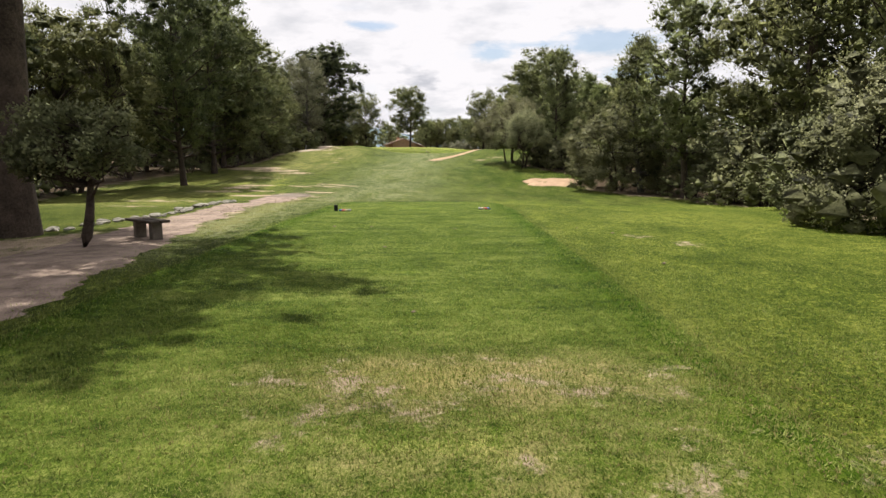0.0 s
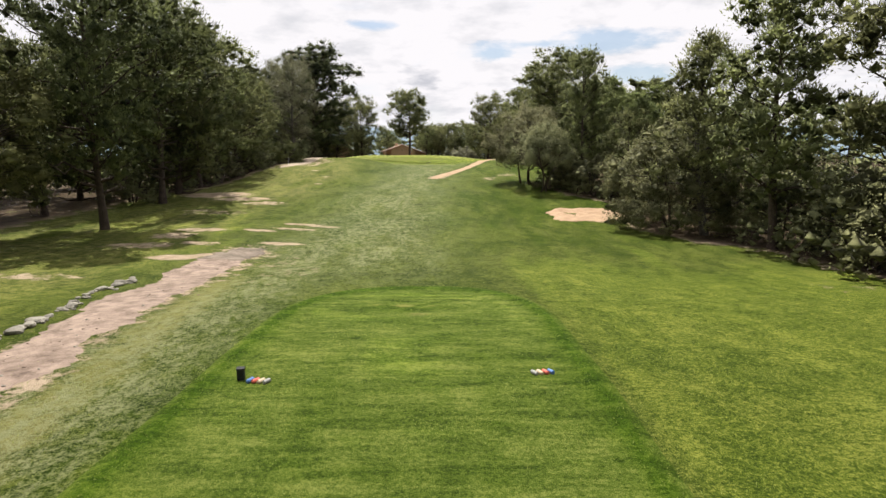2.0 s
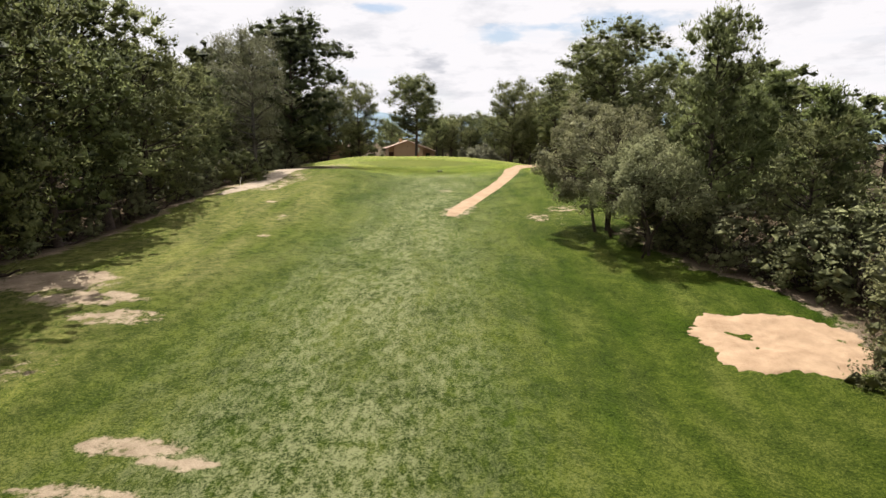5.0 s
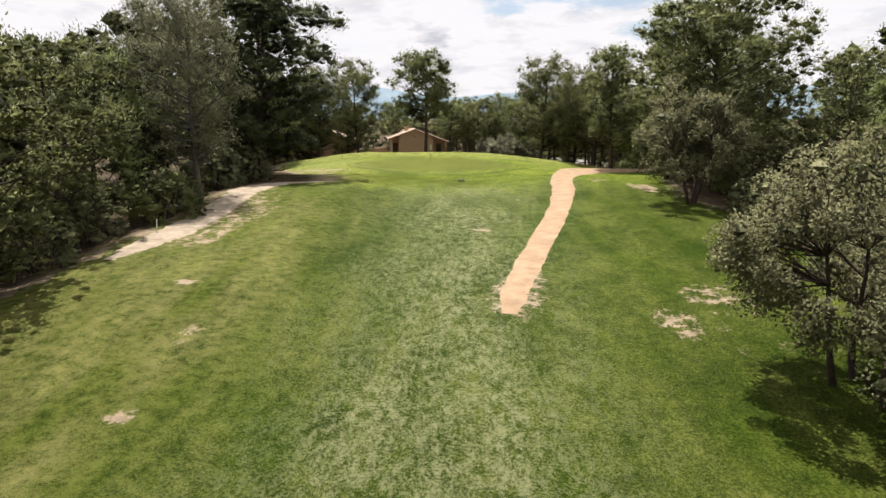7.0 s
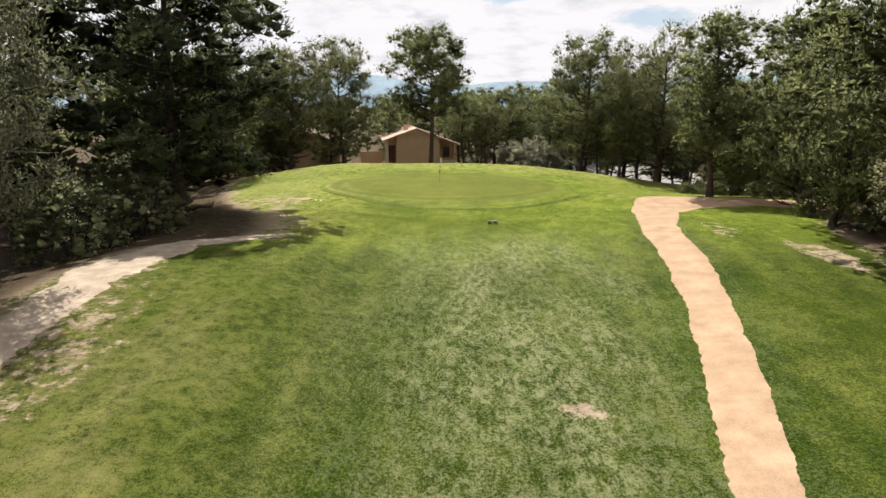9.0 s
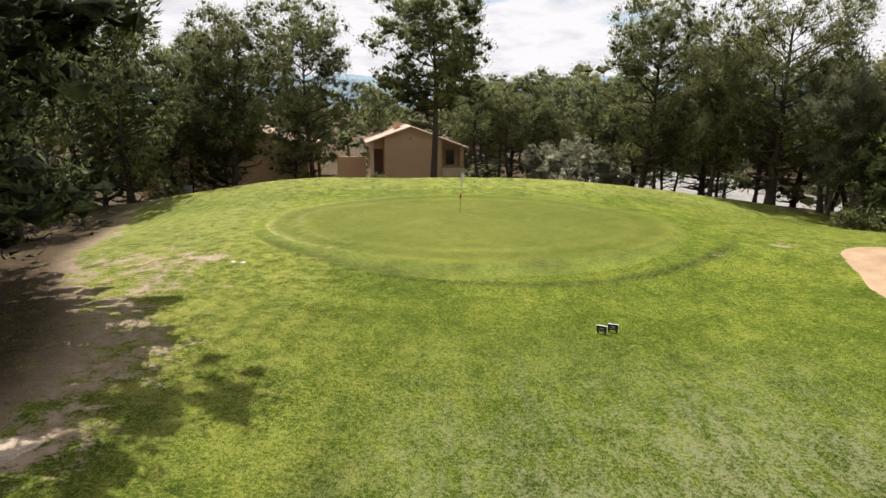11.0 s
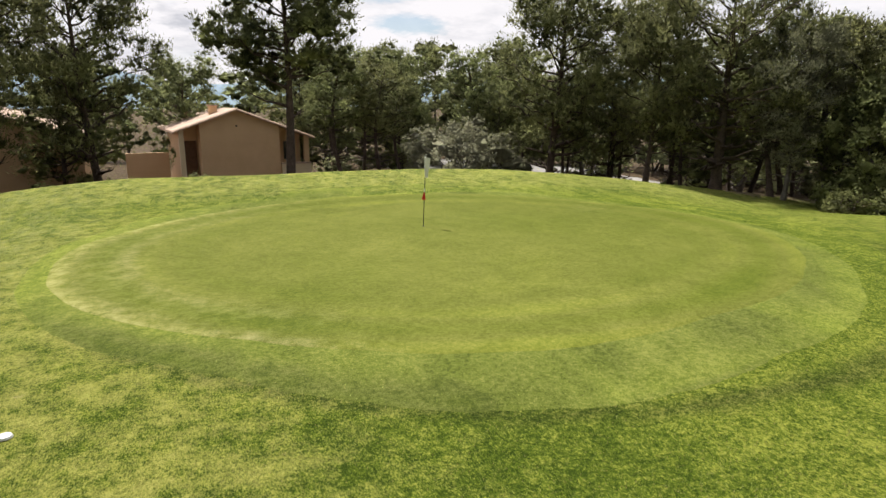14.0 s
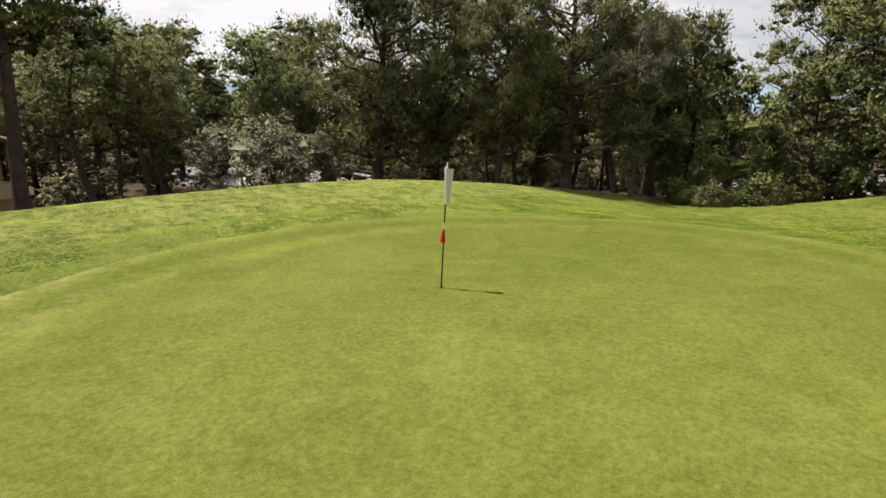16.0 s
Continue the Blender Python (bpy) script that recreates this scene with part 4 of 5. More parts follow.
def broadleaf(name, seed, height, rx, ry, base, mat, bark, leaves=15000, size=0.13, stems=4, tag="", category="bush", lumps=90, foot_at=0.18, heart=0.62, tuft=1.0, girth=1.0, crook=0.25):
    """A bush or small tree: forked stems and an uneven crown of leaf clumps."""
    rng = np.random.default_rng(seed)
    root = empty(name, Matrix())
    wood = Wood()
    mid = base + (height - base) * 0.45
    clumps = []
    for k in range(lumps):
        d = rng.normal(size=3)
        d /= np.linalg.norm(d)
        if d[2] < -0.8:
            d[2] *= -0.5
        if d[2] < 0 and base < 0.5:
            d[:2] *= max(1.0, 0.88 / (np.linalg.norm(d[:2]) + 1e-6))
        rr = rng.uniform(0.55, 1.0) ** 0.5 * (0.86 + 0.22 * noise.noise(Vector(d * 1.6) + Vector((seed, 0, 0))) * 2)
        up = (height - mid) if d[2] > 0 else (mid - base)
        clumps.append((np.array((d[0] * rx * rr, d[1] * ry * rr, mid + d[2] * up * rr * 0.95)), rng.uniform(0.45, 0.85) * tuft))
    if base < 0.5:
        for k in range(lumps // 4):
            az, q = rng.uniform(0, 6.283), rng.uniform(0.7, 0.98)
            clumps.append((np.array((math.cos(az) * rx * q, math.sin(az) * ry * q, rng.uniform(0.2, 0.4 * mid + 0.4))), rng.uniform(0.5, 0.8) * tuft))
    starts = []
    for k in range(stems):
        az = k * 6.283 / stems + rng.normal() * 0.4
        spread = rng.uniform(0.25, 0.6)
        foot = np.array((math.cos(az) * foot_at * (stems > 1), math.sin(az) * foot_at * (stems > 1), -0.2))
        head = np.array((math.cos(az) * rx * spread, math.sin(az) * ry * spread, mid + (height - mid) * rng.uniform(0.0, 0.4)))
        side = rng.normal(size=3) * crook * np.array((1, 1, 0.2))
        pts = [foot + (head - foot) * q + side * math.sin(q * (3.1 if crook < 0.3 else 6.0)) for q in np.linspace(0, 1, 7)]
        r0 = (0.03 + 0.011 * height) * girth
        wood.tube(pts, [r0 * (1 - 0.75 * q) for q in np.linspace(0, 1, 7)], 7)
        starts += pts[3:]
    starts = np.array(starts)
    for c, r in clumps[:: 1 if base > 0.5 else 3]:
        b = starts[np.argmin(np.linalg.norm(starts - c * np.array((0.6, 0.6, 0.8)), axis=1))]
        m2 = (b + c) / 2 + rng.normal(size=3) * 0.15
        wood.tube([b, m2, c], [0.035, 0.02, 0.006], 3)
    each = max(8, int(leaves / len(clumps)))
    cs, ds, ns, around = [], [], [], []
    centre = np.array((0, 0, mid))
    for c, r in clumps:
        g = rng.normal(size=(each, 3))
        g *= (rng.uniform(0.45, 1.0, each) ** 0.6 / np.linalg.norm(g, axis=1) * r * 0.8)[:, None]
        cs.append(c + g)
        ds.append(g / r * 0.6 + (c - centre) / rx * 0.4 + rng.normal(size=(each, 3)) * 0.6 + np.array((0, 0, 0.15)))
        around.append((c - centre) / rx * 0.7 + np.array((0, 0, 0.5)))
        ns.append(around[-1] + 0.5 * g / np.linalg.norm(g, axis=1)[:, None] + rng.normal(size=(each, 3)) * 0.2)
    sheet("trunk", wood.v, wood.f, bark, root)
    blades_mesh("crown", np.concatenate(cs), np.concatenate(ds), size, size * 0.3, mat, root, rng, leaf=True, puff=np.concatenate(ns), cores=[(c, r * heart, n) for (c, r), n in zip(clumps, around)])
    return tagged(root, tag, category)


HEIGHTS = {"big": 15.0, "high": 15.0, "tall": 13.0, "light": 12.0, "open": 15.0, "dark": 16.0, "young": 10.0, "grey": 13.0, "far": 12.0, "far_light": 12.0, "thin": 13.0, "broad": 15.0, "pole": 12.0, "limbed": 13.0, "domed": 15.0}
PINES = {
    "big": pine(11, 15.0, 0.16, 5.8, DARK_NEEDLES, BARK, 38000, 46, "round", 10, size=0.192, girth=0.95, heart=0.6, twigs=17, tag="big dark Aleppo pine with a spreading crown"),
    "high": pine(27, 15.0, 0.5, 6.8, DARK_NEEDLES, BARK, 38000, 40, "round", 3, size=0.23, heart=0.62, girth=1.75, twigs=14, tag="tall dark pine whose limbs overhang the tee"),
    "tall": pine(12, 13.0, 0.14, 3.6, NEEDLES, BARK, 15000, 40, "round", 5, size=0.192, heart=0.55, twigs=13, tag="slender Aleppo pine with light needle tufts"),
    "thin": pine(21, 13.0, 0.2, 3.2, NEEDLES, GREY_BARK, 13000, 36, "cone", 8, size=0.192, heart=0.42, twigs=11, tag="slender pine with a thin crown"),
    "light": pine(16, 12.0, 0.05, 4.4, NEEDLES, BARK, 15500, 46, "round", 5, size=0.192, heart=0.52, twigs=14, tag="bushy light green pine branched to the ground"),
    "open": pine(13, 15.0, 0.22, 6.0, MID_NEEDLES, BARK, 33000, 50, "round", 9, size=0.202, heart=0.42, twigs=20, girth=1.25, tag="open-crowned Aleppo pine with dark limbs"),
    "dark": pine(14, 16.0, 0.08, 5.5, DEEP_NEEDLES, BARK, 46000, 56, "round", 4, size=0.192, twigs=22, heart=0.72, girth=1.1, tag="dense dark green pine with a round crown"),
    "broad": pine(22, 15.0, 0.1, 6.2, MID_NEEDLES, BARK, 38000, 52, "round", 4, size=0.192, twigs=20, heart=0.62, tag="broad dense green pine with a domed crown"),
    "young": pine(15, 10.0, 0.08, 2.6, YOUNG_NEEDLES, BARK, 14000, 36, "cone", 2, size=0.182, heart=0.52, twigs=12, tag="young bright green pine"),
    "grey": pine(17, 13.0, 0.22, 4.7, GREY_NEEDLES, GREY_BARK, 30000, 46, "round", 16, size=0.163, heart=0.25, twigs=16, tag="half-dry grey pine with thin needles"),
    "limbed": pine(29, 13.0, 0.24, 6.6, NEEDLES, BARK, 24000, 34, "round", 26, size=0.2, heart=0.34, twigs=16, girth=1.55, tag="open pine with many bare lower branches"),
    "domed": pine(31, 15.0, 0.4, 5.0, MID_NEEDLES, BARK, 30000, 44, "round", 2, size=0.2, heart=0.56, twigs=18, girth=1.15, tag="tall pine with a domed crown on a bare trunk"),
    "pole": pine(23, 12.0, 0.46, 2.6, MID_NEEDLES, BARK, 6500, 26, "round", 12, size=0.192, heart=0.4, twigs=10, lean=0.5, tag="thin bare-trunked pine with a high small crown"),
    "far": pine(18, 12.0, 0.12, 4.8, DARK_NEEDLES, BARK, 2600, 22, "round", 0, size=0.281, twigs=7, fine=False, heart=0.68, clump=1.8, tag="pine in the wood behind"),
    "far_light": pine(19, 12.0, 0.12, 4.6, NEEDLES, BARK, 2600, 22, "round", 0, size=0.281, twigs=7, fine=False, heart=0.68, clump=1.8, tag="light green pine in the wood behind"),
}
FIRST = set()


def plant(kind, x, y, height, turn=0.0, stout=1.0, group="pines beside the fairway"):
    """Puts a pine of a kind at a place, at its own height and girth."""
    proto = PINES[kind]
    s = height / HEIGHTS[kind]
    m = pose(x, y, surface_z(x, y) - 0.05, 0, 0, turn) @ Matrix.Diagonal((s * stout, s * stout, s, 1))
    if kind not in FIRST:
        FIRST.add(kind)
        proto.matrix_basis = m
        ob = proto
    else:
        keep = proto.matrix_basis.copy()
        proto.matrix_basis = Matrix()
        ob = copy_thing(proto, m)
        proto.matrix_basis = keep
    return tagged(ob, group=group)


# beside the tee
plant("high", -10.65, 15.0, 16.2, 20, 0.95)
plant("far", -17, 4, 14, 140, 1.0)
plant("far", -14, -8, 14, 60, 1.0)
plant("far", -25, 14, 14, 10, 1.1)
plant("dark", -24.5, 30, 14, 30, 0.95)
# left row
plant("big", -19.0, 45.0, 15.5, 200, 0.82)
plant("big", -21.0, 56.4, 14.5, 95, 1.05)
plant("light", -29, 49, 9.5, 30, 1.0)
plant("light", -21.8, 61, 13, 0, 1.0)
plant("light", -28, 58, 11, 250, 1.0)
plant("light", -25.5, 50, 10.5, 140, 0.9)
plant("light", -22.6, 67.5, 13, 70, 1.0)
plant("tall", -22.8, 73, 14, 160, 1.3)
plant("light", -23.0, 79, 11, 220, 1.1)
plant("dark", -28.5, 71, 13.5, 10, 1.0)
plant("far", -31, 84, 11, 100, 1.1)
plant("light", -24.2, 86.5, 10, 300, 1.1)
plant("light", -26, 93, 10, 20, 1.1)
plant("grey", -21.2, 97.6, 13.0, 0, 0.92)
plant("dark", -22.2, 115.0, 17.0, 45, 1.28)
plant("dark", -28, 103, 11, 190, 1.1)
plant("far", -29, 110, 14.0, 250, 1.0)
plant("far", -33, 95, 11, 20, 1.1)
plant("big", -25.5, 120.5, 13, 290, 0.8)
plant("far", -35, 118, 14, 120, 1.1)
plant("light", -30, 131, 12, 45, 0.9)
plant("far", -38, 106, 10, 60, 1.2)
plant("far", -38, 136, 14, 10, 1.1)
plant("light", -28.5, 140.5, 12, 200, 0.9)
# right row
plant("thin", 15.8, 48.6, 12.3, 30, 1.0)
plant("tall", 17.3, 43.6, 13.4, 110, 1.0)
plant("tall", 20.0, 38, 13.8, 190, 1.05)
plant("tall", 18.6, 31, 13.4, 100, 1.1)
plant("tall", 22.6, 26, 14, 70, 1.1)
plant("light", 16.8, 22, 12.5, 250, 0.85)
plant("tall", 26, 34, 15, 150, 1.0)
plant("far_light", 27, 45, 9.5, 10, 1.0)
plant("tall", 19, 15, 13, 280, 1.1)
plant("light", 20, 7, 12, 45, 0.9)
plant("tall", 12.6, 68.3, 12.2, 60, 0.72)
plant("tall", 14.2, 71.0, 9.6, 140, 0.9)
plant("young", 17.3, 66, 8.8, 0, 1.0)
plant("young", 20.7, 81, 8.6, 0, 1.1)
plant("light", 15.5, 64.5, 6.8, 200, 1.0)
plant("tall", 19.5, 60, 7, 90, 1.2)
plant("light", 25, 66, 7, 30, 1.0)
plant("broad", 17.2, 106, 14.6, 20, 1.15)
plant("light", 21.5, 96, 9.2, 210, 1.0)
plant("young", 18.0, 87, 7.0, 110, 1.3)
plant("young", 21.0, 90, 11.0, 60, 1.0)
plant("young", 24.5, 87, 10.0, 160, 1.2)
plant("light", 22, 115, 12, 320, 0.95)
plant("far_light", 28, 102, 10.5, 10, 1.1)
plant("light", 15.6, 111.6, 12, 250, 0.85)
plant("tall", 13.4, 122.6, 12.3, 70, 1.05)
plant("light", 18.0, 119, 11.5, 150, 0.95)
plant("light", 21.5, 126, 12.5, 30, 0.95)
plant("light", 27, 121, 13, 180, 1.0)
plant("far_light", 28, 90, 8, 300, 1.1)
# behind the green
plant("open", -24.3, 148.5, 13.6, 60, 0.95)
plant("open", -29.5, 149.5, 13.2, 150, 0.9)
plant("big", -34.5, 151.5, 13.0, 40, 0.95)
plant("big", -26.0, 152.4, 12.4, 170, 0.85)
plant("light", -34, 147, 11.5, 20, 0.95)
plant("light", -14.2, 172, 10.5, 120, 1.0)
plant("open", -18.7, 153.8, 15.0, 200, 0.78)
plant("domed", -8.1, 150.5, 15.6, 100, 1.0)
plant("light", -29.5, 153, 11, 30, 0.9)
plant("tall", -21.5, 158, 10, 10, 1.1)
plant("open", 9.4, 150.5, 15.2, 15, 0.9)
plant("open", 14.6, 150.5, 13.8, 75, 0.95)
plant("limbed", 15.6, 141.3, 12.6, 160, 0.9)
plant("tall", 20.5, 147, 11.5, 250, 1.3)
plant("open", 12.3, 143.6, 10.0, 330, 0.8)
plant("thin", 22.8, 139.5, 11.2, 40, 1.3)
plant("grey", 18.0, 138.6, 9.0, 40, 0.85, "pines behind the green")
plant("tall", 0.6, 169, 11.5, 10, 1.3)
plant("light", 7, 174, 12.3, 90, 1.1)
plant("light", -1.5, 176, 11.5, 170, 1.0)
plant("tall", 12.6, 163, 13, 240, 1.3)
plant("far_light", 13, 184, 13, 300, 1.1)
plant("thin", 20, 161, 12, 20, 1.3)
plant("thin", 28, 152, 12, 200, 1.3)
plant("light", 25.8, 131.5, 11, 100, 0.9)
plant("light", 24.2, 128.9, 9.5, 20, 0.9)
poles = random.Random(12)
for x, y in ((-3.5, 156), (-1.8, 159), (-0.6, 156.5), (-2.8, 163), (8.2, 155.5), (6.6, 159), (11.2, 156), (12.6, 153.2), (17.2, 153), (18.4, 149.2), (16.8, 145.5), (21.0, 150.5), (22.6, 145.5), (24.6, 149), (18.2, 139.6), (21.4, 141.6), (10.6, 161.5), (3.2, 164), (14.4, 157), (25.4, 140.8), (26.4, 145), (20.0, 136.6)):
    plant("pole", x, y, poles.uniform(8.5, 11.5), poles.uniform(0, 360), poles.uniform(0.85, 1.15), "thin pines behind the green")
plant("light", -4.5, 170, 10.5, 80, 0.9)
plant("light", 4.2, 168, 11, 130, 0.9)
plant("light", 18, 171, 11, 60, 0.9)
plant("far_light", 25, 168, 11, 140, 1.0)
plant("far_light", 33, 163, 11, 20, 1.0)
plant("far_light", 39, 149, 11, 80, 1.0)
plant("light", 31, 144, 12, 270, 1.0)
plant("far_light", -15, 186, 10, 20, 1.2)
plant("far_light", -23, 178, 10, 100, 1.2)
plant("far_light", -8, 190, 10, 200, 1.2)
plant("far", 56, 150, 13, 40, 1.0)
plant("far", 52, 168, 13, 340, 1.0)
plant("far_light", 44, 180, 13, 100, 1.1)
fill = random.Random(5)
for y in range(-30, 225, 9):
    for side in (-1, 1):
        near = 34 + fill.uniform(-2, 2)
        if side > 0 and 118 < y < 190:
            near += 24
        if y < 150 or side > 0:
            plant(fill.choice(("far", "far_light")), side * near, y + fill.uniform(-3, 3), (fill.uniform(7, 8.5) if side > 0 and 48 < y < 100 else fill.uniform(9, 11.5)), fill.uniform(0, 360), fill.uniform(1.1, 1.4), "pines of the wood around")
for x in range(-40, 48, 8):
    plant(fill.choice(("far", "far_light")), x + fill.uniform(-2, 2), 208 + fill.uniform(-5, 5), fill.uniform(9, 11.5), fill.uniform(0, 360), 1.15, "pines of the wood around")
    plant(fill.choice(("far", "far_light")), x + fill.uniform(-2, 2), -34 + fill.uniform(-4, 4), fill.uniform(11, 14), fill.uniform(0, 360), 1.15, "pines of the wood around")


def set_down(ob, x, y, turn=0.0, sink=0.05):
    ob.matrix_basis = pose(x, y, surface_z(x, y) - sink, 0, 0, turn)
    return ob


set_down(broadleaf("evergreen_bush", 31, 7.4, 4.5, 4.5, -0.4, LEAVES, BARK, 42000, 0.12, 6, "big dense grey-green evergreen oak bush", "bush", lumps=250, heart=0.5), 14.6, 51.0)
set_down(broadleaf("evergreen_bush", 32, 5.0, 2.6, 3.0, -0.3, OAK_LEAVES, BARK, 30000, 0.085, 5, "rounded grey-green evergreen bush at the fairway edge", "bush", lumps=200), 12.4, 16.6)
set_down(broadleaf("oak_tree", 34, 7.5, 5.1, 4.6, 0.9, OAK_LEAVES, BARK, 46000, 0.115, 4, "small multi-stemmed oak with a round crown", "oak tree", lumps=230, foot_at=0.7, heart=0.34, crook=0.32, tuft=0.9), 8.0, 72.0)
set_down(broadleaf("oak_tree", 39, 6.3, 3.3, 3.4, 1.3, OAK_LEAVES, BARK, 26000, 0.1, 3, "low spreading oak with crooked dark stems", "oak tree", lumps=140, foot_at=0.5, heart=0.34, crook=0.32, tuft=0.9), 8.6, 67.4)
set_down(broadleaf("oak_tree", 35, 8.7, 4.2, 4.2, 0.6, OAK_LEAVES, BARK, 26000, 0.13, 4, "rounded grey-green oak beside the path", "oak tree", lumps=200, heart=0.45), 12.6, 97.4)
set_down(broadleaf("grey_shrub", 36, 5.7, 5.0, 3.4, -0.4, GREY_LEAVES, GREY_BARK, 20000, 0.14, 6, "broad grey-green shrub behind the green", "shrub", lumps=150), 4.1, 153)
set_down(broadleaf("dark_shrub", 37, 8.2, 3.6, 3.4, -0.3, BRIGHT_LEAVES, GREY_BARK, 16000, 0.2, 5, "dense glossy dark green broadleaf shrub", "shrub", lumps=150), 20.7, 134.8)
set_down(broadleaf("small_tree", 38, 3.2, 1.5, 1.4, 1.25, LEAVES, BARK, 15000, 0.07, 1, "small crooked tree shading the bench", "tree", lumps=130, tuft=0.42, heart=0.45, girth=1.9, crook=0.32), -7.5, 12.5)
set_down(broadleaf("broadleaf_tree", 40, 12.5, 5.6, 5.2, 0.8, BRIGHT_LEAVES, BARK, 52000, 0.14, 3, "sunlit broadleaf tree among dark pines", "tree", lumps=420), -23.2, 38.6)
bushes = [broadleaf("tall_bush", 43, 4.8, 2.7, 2.7, -0.3, LEAVES, BARK, 3600, 0.13, 5, "tall dense evergreen bush at the wood's edge", "bush", lumps=170, heart=0.5, tuft=0.85),
          broadleaf("low_bush", 41, 3.4, 2.4, 2.4, -0.3, LEAVES, BARK, 1900, 0.145, 5, "low evergreen bush under the pines", "bush", lumps=130, heart=0.5, tuft=0.7),
          broadleaf("low_bush", 42, 3.0, 2.1, 2.1, -0.3, BRIGHT_LEAVES, BARK, 2200, 0.14, 5, "low bright green bush under the pines", "bush", lumps=120, heart=0.5, tuft=0.7)]
used = set()


def bush(x, y, which, size):
    """Sets a bush of one of the three kinds at a place, at its own size."""
    m = pose(x, y, surface_z(x, y) - 0.05, 0, 0, (x * 131 + y * 67) % 360) @ Matrix.Diagonal((size, size, size, 1))
    if which not in used:
        used.add(which)
        bushes[which].matrix_basis = m
        return tagged(bushes[which], group="low bushes")
    keep = bushes[which].matrix_basis.copy()
    bushes[which].matrix_basis = Matrix()
    ob = copy_thing(bushes[which], m)
    bushes[which].matrix_basis = keep
    return ob


bush(15.0, 23.5, 0, 0.95)
bush(17.4, 29.6, 0, 1.1)
bush(18.2, 34.2, 0, 1.15)
bush(18.6, 39.0, 0, 1.05)
bush(18.4, 44.8, 0, 0.9)
bush(22.5, 50, 0, 1.25)
bush(24.5, 57, 0, 1.2)
bush(23, 43, 0, 1.3)
bush(20, 55.5, 0, 1.1)
bush(16.0, 61.0, 0, 1.0)
bush(12.6, 65.4, 0, 0.8)
bush(11.8, 68.6, 1, 0.9)
bush(9.8, 69.2, 1, 0.7)
bush(12.0, 72.0, 1, 0.9)
bush(13.2, 74.5, 1, 0.9)
bush(14.6, 62.5, 0, 0.8)
bush(13.4, 78, 1, 0.9)
bush(14.8, 86, 1, 0.9)
bush(15.8, 90, 1, 1.0)
bush(17.0, 82.5, 1, 1.0)
bush(15.4, 93.5, 1, 0.9)
bush(13.0, 81.5, 1, 0.6)
bush(17.5, 102, 2, 0.9)
bush(16.8, 115.2, 2, 0.7)
bush(17.6, 122.5, 2, 0.6)
bush(17.4, 131.6, 2, 0.62)
bush(20.9, 131.2, 2, 0.66)
bush(15.9, 133.4, 2, 0.45)
bush(-20.7, 91.5, 2, 1.15)
bush(-22.4, 94.6, 1, 1.0)
bush(-22.4, 82, 0, 0.7)
bush(-23.2, 87.5, 0, 0.75)
bush(-22.8, 105, 0, 0.9)
bush(-21.8, 109.6, 0, 0.85)
bush(-24.8, 116.5, 1, 1.1)
bush(-26, 111, 0, 1.0)
bush(-24, 64, 0, 0.9)
bush(-23.5, 57, 1, 1.0)
bush(-23.8, 70, 0, 0.8)
bush(-23.4, 75.8, 0, 0.8)
bush(-28, 36, 1, 1.3)
bush(-20.5, 24, 1, 1.0)
bush(-22.8, 30, 1, 1.2)
bush(-24.6, 36, 0, 1.0)
bush(-18.8, 19, 1, 1.0)
bush(-28.3, 145.5, 2, 0.7)
bush(-13.5, 157, 2, 0.75)
bush(-24.5, 22, 1, 1.2)
bush(20, 9, 1, 1.3)
bush(14.2, 11.0, 0, 0.75)
bush(22, 19, 0, 1.1)
bush(20.5, 78, 2, 1.1)
bush(22, 70, 1, 1.3)
bush(19, 110, 1, 1.2)
bush(22, 104, 1, 1.3)
bush(24, 122, 2, 1.2)
bush(-31, 66, 1, 1.4)
bush(-31, 78, 1, 1.4)
bush(-30, 90, 1, 1.4)
bush(18.2, 20.5, 0, 1.0)
bush(33, 122, 0, 1.3)
bush(25.2, 133.2, 2, 0.95)
bush(28.4, 131.6, 2, 1.1)
bush(31.5, 131.0, 0, 0.95)
bush(-33.5, 128.5, 1, 1.2)
bush(-30.5, 124.5, 0, 1.0)
bush(50, 174, 1, 2.4)
bush(57, 163, 1, 2.4)
bush(61, 152, 1, 2.4)
bush(64, 140, 1, 2.4)
bush(44, 182, 1, 2.4)
bush(36, 189, 1, 2.4)
bush(28, 193, 1, 2.4)
bush(53, 169, 1, 2.2)
bush(59, 157, 1, 2.2)
bush(63, 146, 1, 2.2)
bush(16, 184, 1, 2.0)
bush(8, 186, 0, 1.4)
bush(-3, 160, 1, 1.0)
bush(-21, 150, 2, 0.7)
bush(-15.6, 159.5, 2, 0.55)
bush(-17.8, 161.5, 2, 0.6)
# ---- flag ----


def ring(bm, radius1, radius2, z0, z1, segments=12, m=None):
    made = bmesh.ops.create_cone(bm, cap_ends=True, segments=segments, radius1=radius1, radius2=radius2, depth=z1 - z0, matrix=Matrix.Translation((0, 0, (z0 + z1) / 2)))["verts"]
    if m:
        bmesh.ops.transform(bm, matrix=m, verts=made)
    return made


